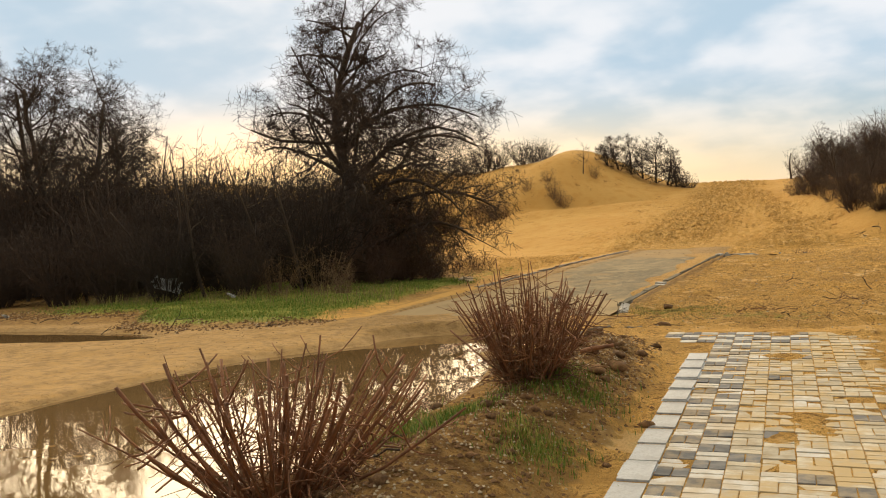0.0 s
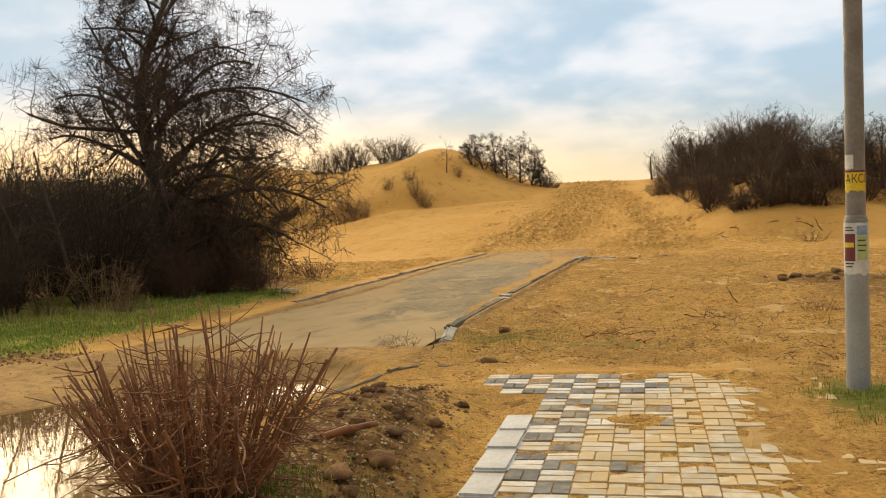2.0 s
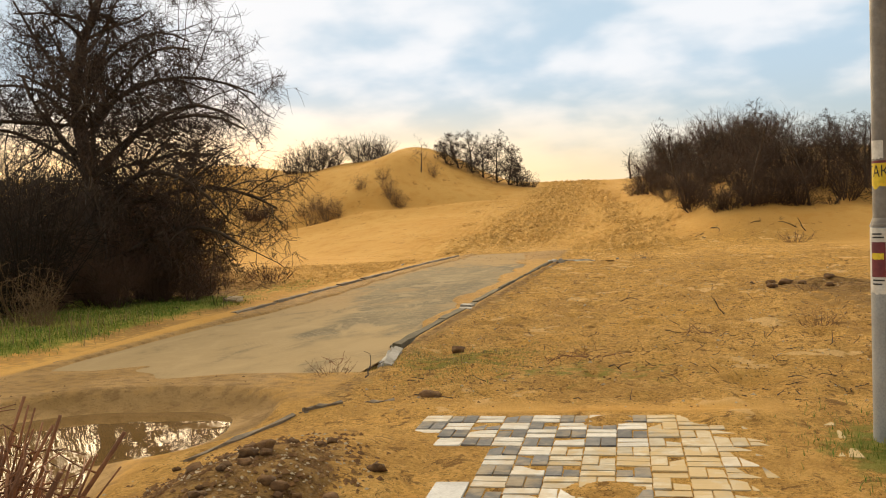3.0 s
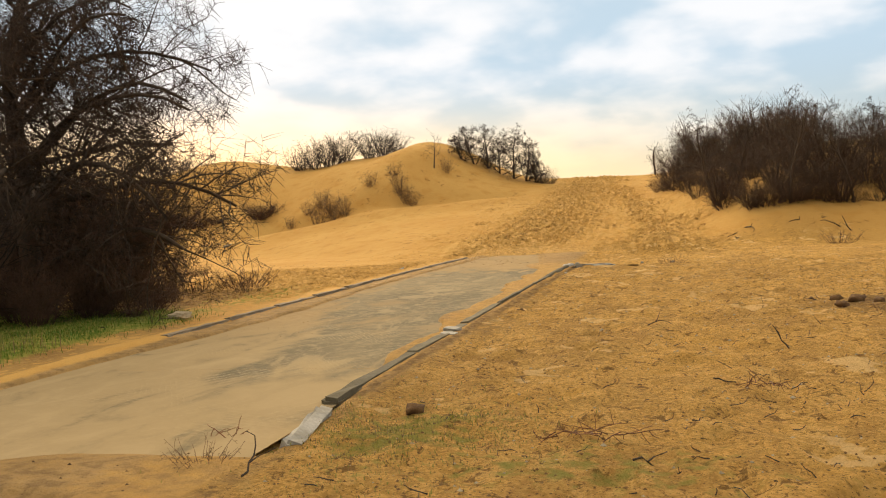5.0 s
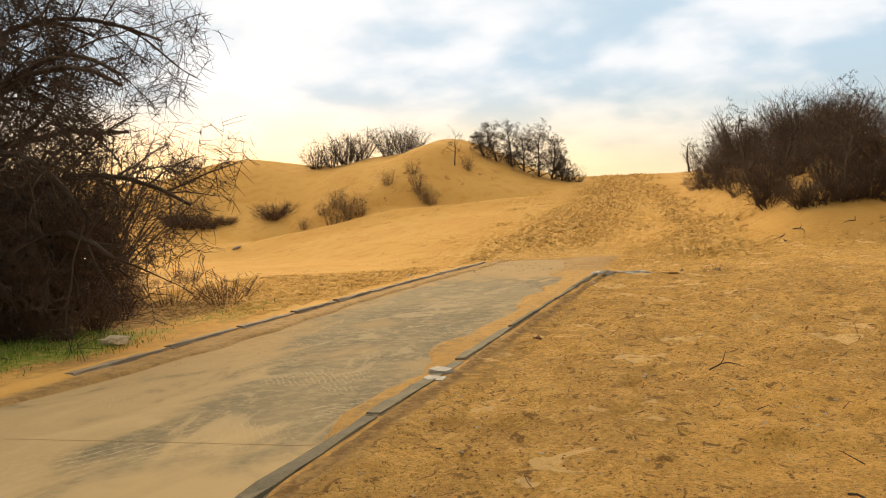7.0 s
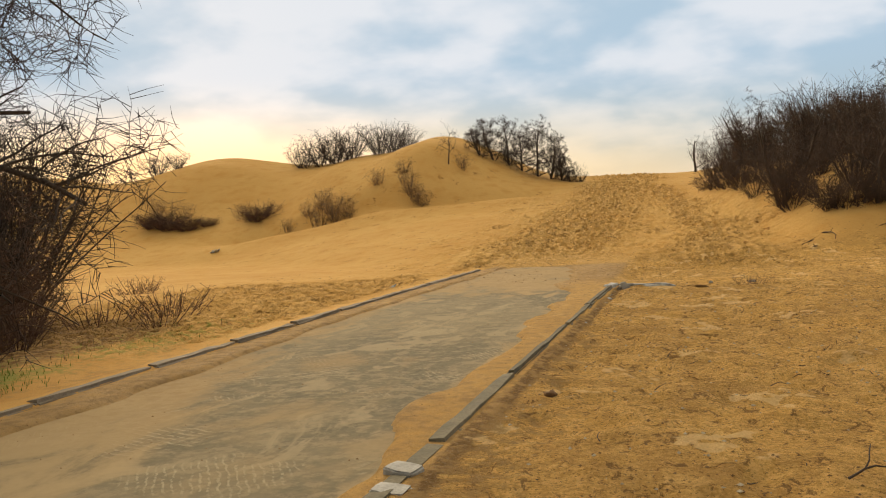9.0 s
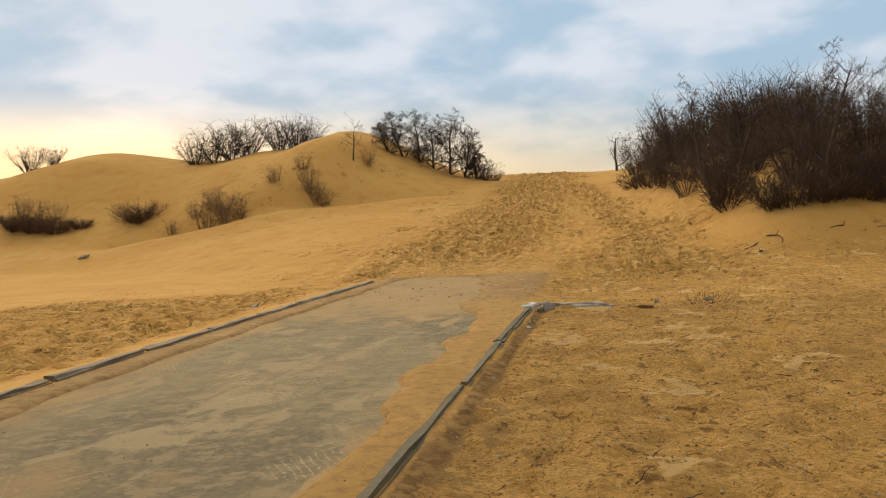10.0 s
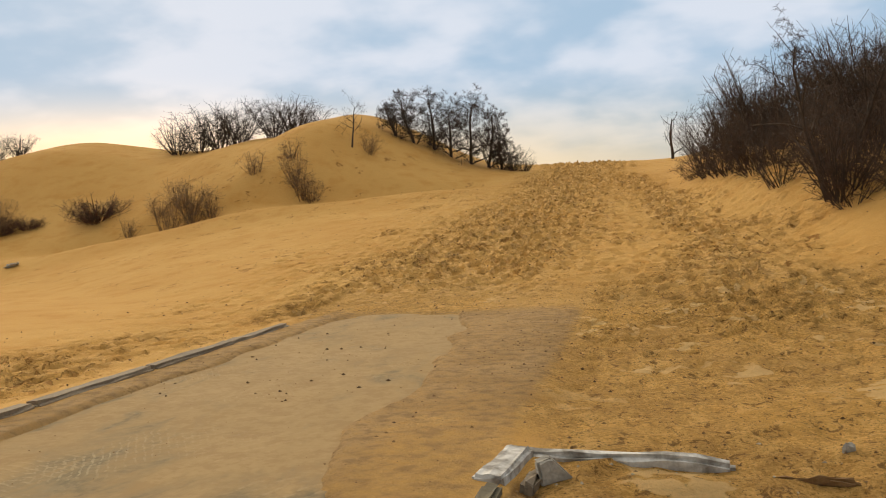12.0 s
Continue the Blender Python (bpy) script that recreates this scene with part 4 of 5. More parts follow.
def build_thicket():
    kinds = [shrub_mesh("thicket_shrub", 100 + i, 62, 1.9, 1.0, 13, [DEEP, DEEP] if i < 3 else [TWIG, TWIG], 0.013) for i in range(5)]
    under = [shrub_mesh("thicket_shrub", 110 + i, 52, 1.7, 1.1, 12, [LOWTWIG, LOWTWIG], 0.010) for i in range(2)]
    rng = random.Random(5)
    label = "dense bare dark brown shrub in the thicket"
    n = 0
    for row, (y0, count) in enumerate(((10.4, 13), (12.0, 14), (14.0, 12), (16.6, 8), (19.5, 6))):
        for i in range(count):
            x = -5.9 - row * 0.2 - i * (0.85 + 0.22 * row) + rng.uniform(-0.3, 0.3)
            y = y0 + rng.uniform(-0.5, 0.5) + (0.10 * max(0, -9 - x))
            if y0 < 11 and x > -6.9 or x > -6.7 - 0.25 * (y - 13) and y > 11.5:
                continue
            s = rng.uniform(0.96, 1.18) * (0.66 if row == 0 else 1.0) * (1.25 if x < -12.0 and row else 1.0) * (1 + 0.16 * max(0, row - 2))
            place_shrub("thicket_shrub", kinds[rng.randrange(5)], x, y, s, label, "shrub", "shrubs of the thicket")
    for x, y, s in ((-5.6, 13.6, 0.34), (-5.9, 14.5, 0.45), (-6.3, 15.4, 0.55), (-6.2, 12.8, 0.5), (-6.8, 12.3, 0.66), (-6.1, 13.6, 0.62), (-6.7, 13.2, 0.75),
                    (-7.2, 15.2, 0.8), (-7.8, 16.8, 0.75), (-6.5, 14.3, 0.72), (-7.3, 12.8, 0.8), (-6.9, 16.2, 0.6), (-7.4, 14.2, 0.9)):
        place_shrub("thicket_shrub", under[int(s * 20) % 2], x, y, s * 0.8, "reddish brown bare shrub beneath the leaning tree", "shrub", "shrubs of the thicket")
    for i, (x, y, h, s) in enumerate(((-13.0, 12.6, 4.1, 41), (-12.1, 13.4, 3.3, 42), (-14.4, 13.4, 4.3, 43), (-15.2, 16.2, 4.9, 44), (-17.6, 17.5, 4.6, 45), (-18.5, 16.0, 4.8, 46))):
        tree(s, x, y, "slender bare tree standing in the thicket", h, 0.10, 16, h * 0.42, (10, 7, 5), (random.uniform(-.1, .1), 0), 0.3, 3, 0.7, 0.05)
    for i in range(13):
        x = -6.6 - 0.72 * i + rng.uniform(-0.25, 0.25)
        y = 10.5 + rng.uniform(-0.3, 1.2) + 0.08 * i
        h = rng.uniform(1.5, 2.7)
        tree(500 + i, x, y, "thin crooked bare stem at the thicket edge", h, rng.uniform(0.022, 0.04), 6, h * 0.34, (5, 3), (rng.uniform(-0.3, 0.3), rng.uniform(-0.2, 0.1)), 0.3, 2, 0.8, 0.03)
    tree(48, -10.9, 13.4, "thin bare sapling above the thicket", 3.2, 0.03, 8, 0.8, (4, 3), (0.05, 0), 0.45, 2, 0.6, 0.08)
    tree(47, -8.9, 10.9, "crooked thin sapling at the thicket edge", 2.4, 0.035, 7, 0.8, (4, 3), (0.25, 0), 0.4, 2, 0.8, 0.02)


def build_bank_scrub():
    kinds = [shrub_mesh("bank_shrub", 200 + i, 48, 1.45, 0.95, 11, [TWIG, SCRUB] if i % 2 else [SCRUB, TWIG], 0.011, 0.36) for i in range(4)]
    rng = random.Random(8)
    label = "dense dark bare shrub on the sandy bank"
    for row in range(8):
        for i in range(7 if row < 3 else 5):
            y = 29.4 + row * 1.8 + rng.uniform(-0.5, 0.5) + 0.12 * i
            x = 2.35 - 1.25 * float(smooth(31, 38, np.array(y))) + i * 0.98 + rng.uniform(-0.35, 0.35)
            s = rng.uniform(0.85, 1.5) * (0.62 if i == 0 else 0.88 if i == 1 else 1.0) * (0.8 if row == 0 else 1.0)
            place_shrub("bank_shrub", kinds[rng.randrange(4)], x, y, s, label, "shrub", "shrubs on the bank", 1.0 + 0.15 * rng.random())
    low = [shrub_mesh("bank_shrub", 220 + i, 34, 0.75, 0.85, 11, [TWIG, SCRUB], 0.010, 0.32) for i in range(2)]
    for i in range(24):
        f = i / 23
        y = 29.3 + 9.0 * max(0, f - 0.35) / 0.65 + rng.uniform(-0.35, 0.35)
        x = (5.6 - 8.6 * f if f < 0.35 else 2.6 - 2.0 * (f - 0.35) / 0.65) + rng.uniform(-0.3, 0.3)
        place_shrub("bank_shrub", low[i % 2], x, y, rng.uniform(0.6, 1.05), "low sprawling brown shrub at the bank foot", "shrub", "shrubs on the bank", rng.uniform(0.7, 1.2), 0.03, rng.uniform(-14, 14))
    for i, (x, y, h, s) in enumerate(((1.95, 31.1, 2.5, 61), (3.6, 29.0, 2.7, 62), (7.2, 31.2, 2.3, 63), (4.6, 33.0, 1.8, 64), (2.7, 32.6, 2.0, 69), (9.0, 33, 2.4, 65), (3.2, 36.0, 1.7, 66), (6.4, 32.6, 1.8, 67), (5.2, 29.4, 2.2, 68))):
        tree(s, x, y, "small bare tree above the scrub on the bank", h, 0.045, 13, h * 0.42, (7, 5, 3), (random.uniform(-.15, .15), 0), 0.25, 3, 0.7, 0.05)
    tree(70, 0.42, 46.6, "small forked bare tree on the sand crest", 1.5, 0.06, 6, 0.75, (4, 3), (-0.1, 0), 0.2, 2, 0.8, 0.06)
    # dead roots sticking out of the bank's foot
    for i in range(24):
        y = 27.4 + rng.random() * 5.5
        x = 1.9 + rng.random() * 3.0 + 0.15 * (y - 28)
        pts, radii, _ = bend(rng, Vector((0, 0, -0.05)), Vector((rng.uniform(-1, 1), rng.uniform(-1, 0.2), 0.15)), rng.uniform(0.3, 0.8), 0.018, 0.006, 5, 0.22, -0.06)
        q, r2, _ = bend(rng, pts[2], pts[3] - pts[2] + Vector((rng.uniform(-.1, .1), 0, .08)), 0.16, 0.008, 0.003, 3, 0.25)
        ob = new("dead_branch", tubes("dead_branch", [(pts, radii, 0), (q, r2, 0)], [BARK], 5))
        ob.matrix_basis = pose(x, y, z_at(x, y))
        tagged(ob, "dead crooked branch lying on the sand", "branch", "dead branches")


def build_dune_scrub():
    round_kinds = [shrub_mesh("dune_shrub", 300 + i, 30, 1.25, 1.05, 15, [BARK, TWIG], 0.015) for i in range(2)]
    pale_kinds = [shrub_mesh("pale_shrub", 310 + i, 24, 0.9, 0.5, 8, [STRAW_TWIG, STRAW_TWIG], 0.007) for i in range(2)]
    for i, (x, y, h) in enumerate(((-8.3, 44.6, 1.3), (-7.75, 44.8, 1.7), (-7.2, 45.2, 1.9), (-6.6, 45.1, 1.7), (-5.95, 45.0, 2.15), (-5.4, 44.9, 1.85), (-4.95, 44.8, 1.25))):
        tree(80 + i, x, y, "rounded bare shrub on the dune crest", h, 0.06, 18, h * 0.55, (8, 6, 4), (random.uniform(-0.1, 0.1), 0), 0.05, 3, 0.85, 0.03)
    for x, y, s, w in ((-4.6, 44.7, 0.6, 0), (-4.2, 44.6, 0.4, 1)):
        place_shrub("dune_shrub", round_kinds[w], x, y, s, "low bare shrub at the end of the dune crest", "shrub", "shrubs on the dune crest")
    for x, y, s in ((-17.0, 46.2, 1.0), (-16.3, 46.6, 1.2), (-15.6, 46.8, 1.3), (-14.9, 46.8, 1.25), (-13.5, 47.0, 1.2), (-12.9, 47.2, 1.1), (-12.3, 47.4, 0.8), (-24.3, 45.6, 0.9), (-23.4, 45.9, 0.7)):
        place_shrub("dune_shrub", round_kinds[0], x, y, s, "bare shrub standing behind the dune crest", "shrub", "shrubs on the dune crest")
    for x, y, s in ((-12.2, 39.2, 1.2), (-12.9, 39.4, 1.35), (-13.5, 39.8, 1.1), (-12.6, 38.8, 0.95), (-14.0, 39.6, 0.8), (-14.6, 39.0, 0.7), (-11.5, 40.6, 0.9), (-9.8, 39.9, 1.1), (-10.1, 40.3, 1.25), (-9.5, 39.8, 0.85), (-10.6, 41.2, 0.8), (-8.55, 42.4, 0.9), (-13.2, 38.7, 1.3), (-20.3, 40.0, 1.3), (-21.0, 40.2, 1.4), (-19.8, 40.4, 1.0)):
        place_shrub("pale_shrub", pale_kinds[int(s * 10) % 2], x, y, s, "thin brown shrub growing on the dune face", "shrub", "shrubs on the dune face")
    tree(71, -9.1, 42.4, "small bare tree on the dune face", 1.7, 0.035, 8, 0.8, (5, 3), (0.02, 0), 0.35, 2, 0.6, 0.05)
    for x, y, s in ((-6.4, 11.3, 0.9), (-5.9, 11.0, 0.6), (-6.9, 10.9, 0.8)):
        place_shrub("pale_shrub", pale_kinds[0], x, y, s, "tangle of pale dead twigs by the thicket", "shrub", "pale dead twigs")
    dense = shrub_mesh("dark_shrub", 330, 120, 0.55, 0.8, 10, [RUST, TWIG], 0.008)
    for x, y, s in ((-16.4, 40.2, 1.35), (-19.2, 39.6, 1.0), (-20.1, 39.7, 1.15), (-18.5, 39.9, 0.7), (-21.0, 39.9, 1.2)):
        place_shrub("dark_shrub", dense, x, y, s, "low dark bristly shrub on the sand slope", "shrub", "low shrubs on the slope")
    tuft = shrub_mesh("dry_tuft", 340, 26, 0.3, 0.3, 4, [RUST, STRAW_TWIG], 0.004)
    for x, y, s in ((0.39, 20.65, 0.85), (4.2, 26.0, 1.5), (1.5, 10.1, 0.6), (-1.75, 8.15, 0.5), (-9.7, 22.2, 1.5), (-6.3, 17.8, 1.7), (-6.8, 17.2, 1.8), (-6.7, 18.5, 1.6), (-5.9, 17.0, 1.2), (-9.9, 22.8, 1.2), (1.9, 12.6, 0.5)):
        place_shrub("dry_tuft", tuft, x, y, s, "small dry twiggy tuft in the sand", "tuft", "dry tufts")


STRAW_TWIG = material("pale brown twigs", (0.25, 0.16, 0.08), (0.17, 0.105, 0.055), 4.0, 0.9, 0.2, 50.0)


def build_pruned_shrub(seed, x, y, tall, wide, canes, label, stout=1.0):
    """A cut-back shrub: stout red canes with blunt ends, thin shoots, a dark stool."""
    rng = random.Random(seed)
    s = tagged(new("pruned_shrub"), label, "shrub")
    canes_made, fine = [], []
    for i in range(canes):
        a, lean = rng.uniform(0, 2 * math.pi), rng.random() ** 0.55
        p = Vector((math.cos(a), math.sin(a), 0)) * 0.13 * rng.random() ** 0.5
        p.z = -0.05
        d = Vector((math.cos(a) * lean * wide, math.sin(a) * lean * wide, tall * rng.uniform(0.7, 1.05) * (1.05 - 0.35 * lean)))
        r = stout * rng.choice((0.003, 0.0035, 0.004, 0.005, 0.0075))
        pts, radii, _ = bend(rng, p, d, d.length, r * 1.15, r * 0.8, 6, 0.055, 0.03)
        lines = [(pts, radii, 0)]
        canes_made.append(lines)
        for _ in range(rng.choice((1, 2, 3, 3, 5))):
            j = rng.randrange(1, 6)
            way = side_way(rng, pts[j + 1] - pts[j], rng.uniform(0.3, 0.7))
            tp, tr, _ = bend(rng, pts[j], way, tall * rng.uniform(0.12, 0.42), r * 0.6, r * 0.42, 4, 0.10, 0.08)
            lines.append((tp, tr, 0))
        for _ in range(4):
            j = rng.randrange(1, 6)
            way = side_way(rng, pts[j + 1] - pts[j], rng.uniform(0.4, 1.1))
            tp, tr, _ = bend(rng, pts[j], way, tall * rng.uniform(0.1, 0.3), 0.0024, 0.0012, 3, 0.18, 0.0)
            fine.append((tp, tr, 0))
    for i in range(90):
        a = rng.uniform(0, 2 * math.pi)
        p = Vector((math.cos(a), math.sin(a), 0)) * 0.18 * rng.random()
        d = Vector((math.cos(a) * 0.7, math.sin(a) * 0.7, rng.uniform(0.1, 1.0)))
        tp, tr, _ = bend(rng, p, d, rng.uniform(0.12, 0.3), 0.003, 0.0014, 4, 0.25, -0.08)
        fine.append((tp, tr, 1))
    for lines in canes_made:
        part("cane", tubes("cane", lines, [CANE], 6), s)
    tagged(part("dry_tangle", tubes("dry_tangle", fine, [CANE, STRAW_TWIG], 3), s, "thin tangled dry shoots"), kind="stuff")
    stump = bmesh.new()
    bmesh.ops.create_icosphere(stump, subdivisions=3, radius=0.13)
    for v in stump.verts:
        v.co = Vector((v.co.x, v.co.y, v.co.z * 0.7)) * (1 + 0.5 * noise.noise(v.co * 14))
    part("stool", stump, s, "dark gnarled root stool", SOIL)
    s.matrix_basis = pose(x, y, z_at(x, y))
    return s


# ---- grass ----
def grass_field(name, where, count, tall, seed, mats, label, box):
    """Blades scattered where the given mask allows."""
    rng = np.random.default_rng(seed)
    x = rng.uniform(box[0], box[1], count)
    y = rng.uniform(box[2], box[3], count)
    keep = rng.random(count) < where(x, y)
    x, y = x[keep], y[keep]
    z = height(x, y)
    n = len(x)
    a = rng.uniform(0, 2 * np.pi, n)
    h = tall * rng.uniform(0.4, 1.2, n)
    lean = rng.uniform(0.15, 0.7, n) * h
    w = rng.uniform(0.0014, 0.003, n) * (1 + 0.05 * np.maximum(y - 5, 0))
    side = np.stack([-np.sin(a), np.cos(a), 0 * a], -1) * w[:, None]
    out = np.stack([np.cos(a), np.sin(a), 0 * a], -1)
    p = np.stack([x, y, z - 0.01], -1)
    up = np.array([0, 0, 1.0])
    mid = p + out * (lean * 0.3)[:, None] + up * (h * 0.6)[:, None]
    tip = p + out * lean[:, None] + up * h[:, None]
    co = np.stack([p - side, p + side, mid + side * 0.7, mid - side * 0.7, tip], 1).reshape(-1, 3)
    b = np.arange(n) * 5
    faces = [f for i in b.tolist() for f in ((i, i + 1, i + 2, i + 3), (i + 3, i + 2, i + 4))]
    me = bpy.data.meshes.new(name)
    me.from_pydata(co.tolist(), [], faces)
    for m in mats:
        me.materials.append(m)
    pick = np.repeat(rng.integers(0, len(mats), n), 2)
    me.polygons.foreach_set("material_index", pick.tolist())
    me.update()
    tagged(new(name, me), label, "grass", kind="stuff")


def blob(cx, cy, rx, ry, top=1.0):
    return lambda x, y: top * np.exp(-((x - cx) / rx) ** 2 - ((y - cy) / ry) ** 2) * (0.5 + fractal(x, y, 0.3, 2, 13) * 1.5)


def build_grass():
    grass_field("grass", lambda x, y: lawn(x, y) * (0.55 + 2.0 * fractal(x, y, 0.5, 3, 14)), 230000, 0.045, 1, [GRASS, GRASS, OLIVE], "short green grass before the thicket", (-12.5, -4.3, 7.8, 14.5))
    grass_field("dry_grass", lambda x, y: lawn(x, y) * smooth(9.2, 9.9, y) * (0.5 + 1.5 * fractal(x, y, 0.7, 2, 15)), 9000, 0.17, 2, [STRAW, STRAW, OLIVE], "pale dry grass along the thicket edge", (-12, -4.5, 9, 11.5))
    grass_field("grass", blob(-1.05, 8.75, 0.42, 0.6), 60000, 0.024, 3, [OLIVE, OLIVE, STRAW], "sparse yellow green grass on sand", (-2.0, 0.2, 7.6, 10.2))
    grass_field("grass", blob(1.05, 6.45, 0.22, 0.45), 22000, 0.04, 4, [GRASS, OLIVE], "green grass around the pole foot", (0.4, 1.9, 5.2, 7.6))
    grass_field("grass", lambda x, y: np.maximum(blob(-1.5, 3.55, 0.16, 0.3)(x, y), blob(-1.1, 4.35, 0.22, 0.3)(x, y)), 90000, 0.055, 5, [GRASS, GRASS, OLIVE], "green tufts on the earth bank", (-2.0, -0.6, 2.8, 5.2))
    grass_field("grass", blob(-0.95, 3.35, 0.14, 0.2), 22000, 0.045, 6, [GRASS, OLIVE], "green tufts on the dug earth", (-1.5, -0.5, 2.8, 4.0))
    grass_field("grass", blob(-5.5, 15.0, 0.5, 1.8, 0.5), 7000, 0.06, 7, [GRASS, OLIVE, STRAW], "thin grass fading into sand", (-7, -4.3, 12, 20))


# ---- the pole ----
def build_pole():
    bx, by = 1.055, 6.67
    bz = z_at(bx, by)
    pole = tagged(new("pole"), "grey steel pole with torn paper notices", "pole")

    def shaft(r0, r1, z0, z1, rings):
        bm = bmesh.new()
        n = 28
        loops = []
        for j in range(rings + 1):
            f = j / rings
            r, z = r0 + (r1 - r0) * f, z0 + (z1 - z0) * f
            loops.append([bm.verts.new((r * math.cos(2 * math.pi * i / n), r * math.sin(2 * math.pi * i / n), z)) for i in range(n)])
        for a, b in zip(loops, loops[1:]):
            for i in range(n):
                bm.faces.new((a[i], a[(i + 1) % n], b[(i + 1) % n], b[i])).smooth = True
        bm.faces.new(loops[-1])
        return bm

    def wrap(name, r, a0, a1, z0, z1, mat, ragged=0.0, parent=None, label="", seed=0):
        """A sheet of paper bent round the shaft."""
        rr = random.Random(seed)
        bm = bmesh.new()
        n = 12
        rows = []
        for z, rag in ((z0, ragged), ((z0 + z1) / 2, 0), (z1, ragged * 0.4)):
            rows.append([bm.verts.new((r * math.cos(radians(a0 + (a1 - a0) * i / n)), r * math.sin(radians(a0 + (a1 - a0) * i / n)), z + rr.uniform(-rag, rag))) for i in range(n + 1)])
        for a, b in zip(rows, rows[1:]):
            for i in range(n):
                bm.faces.new((a[i], a[i + 1], b[i + 1], b[i])).smooth = True
        return part(name, bm, parent or pole, label, mat)
    part("lower_shaft", shaft(0.056, 0.055, -0.3, 0.845, 6), pole, "pale grey lower shaft", STEEL)
    part("collar", shaft(0.058, 0.047, 0.835, 0.868, 2), pole, "welded step in the shaft", GRIME)
    part("upper_shaft", shaft(0.046, 0.036, 0.86, 6.2, 10), pole, "darker grimy upper shaft", GRIME)
    # the side that faces the walker
    f = 257
    sheet = wrap("poster", 0.0570, f - 82, f + 88, 0.575, 0.83, PAPER, 0.008, None, "torn white and maroon notice", 1)
    wrap("picture", 0.0578, f - 62, f - 4, 0.64, 0.775, MAROON, 0.0, sheet, "maroon picture")
    wrap("flash", 0.0585, f - 58, f - 10, 0.708, 0.732, YELLOW, 0.004, sheet, "yellow flash")
    wrap("blue_panel", 0.0578, f + 4, f + 62, 0.77, 0.815, BLUE, 0.0, sheet, "blue heading panel")
    wrap("green_panel", 0.0578, f + 4, f + 58, 0.65, 0.765, LIME, 0.003, sheet, "pale green panel")
    for i, z in enumerate((0.61, 0.625, 0.69, 0.715, 0.74, 0.79, 0.803)):
        a = f + 8 if 0.65 < z < 0.77 else f - 55
        wrap("text_line", 0.0586, a, a + (46 if i % 2 else 38), z, z + 0.006, INK, 0.0, sheet, "line of small print")
    y = wrap("yellow_notice", 0.0462, f - 85, f + 85, 0.985, 1.082, YELLOW, 0.008, None, "torn yellow notice", 2)
    wrap("stripe", 0.0466, f - 84, f + 84, 1.078, 1.088, MAROON, 0.0, y, "maroon stripe")
    wrap("white_sticker", 0.0462, f - 80, f - 8, 1.095, 1.165, PAPER, 0.003, None, "small white sticker", 3)
    cu = bpy.data.curves.new("letters", "FONT")
    cu.body, cu.size, cu.align_x = "ТАКСИ", 0.060, "CENTER"
    tmp = new("letters", cu)
    me = bpy.data.meshes.new_from_object(tmp.evaluated_get(bpy.context.evaluated_depsgraph_get()))
    bpy.data.objects.remove(tmp)
    bm = bmesh.new()
    bm.from_mesh(me)
    bmesh.ops.triangulate(bm, faces=bm.faces)
    bmesh.ops.subdivide_edges(bm, edges=[e for e in bm.edges if e.calc_length() > 0.012], cuts=2)
    for v in bm.verts:
        a = radians(f) + v.co.x * 0.78 / 0.0472
        v.co = Vector((0.0472 * math.cos(a), 0.0472 * math.sin(a), 1.026 + v.co.y))
    part("letters", bm, y, "black capital letters", INK)
    pole.matrix_basis = pose(bx, by, bz, 0, 1.0, 0)


# ---- litter, clods, stones ----
def lump(seed, size, squash=0.6, sub=2):
    bm = bmesh.new()
    bmesh.ops.create_icosphere(bm, subdivisions=sub, radius=size)
    off = Vector((seed * 3.7, seed * 1.3, 0))
    for v in bm.verts:
        k = 1 + 0.7 * noise.noise(v.co * (1.6 / size) + off) + 0.3 * noise.noise(v.co * (4 / size) + off)
        v.co = Vector((v.co.x, v.co.y, v.co.z * squash)) * k
    return bm


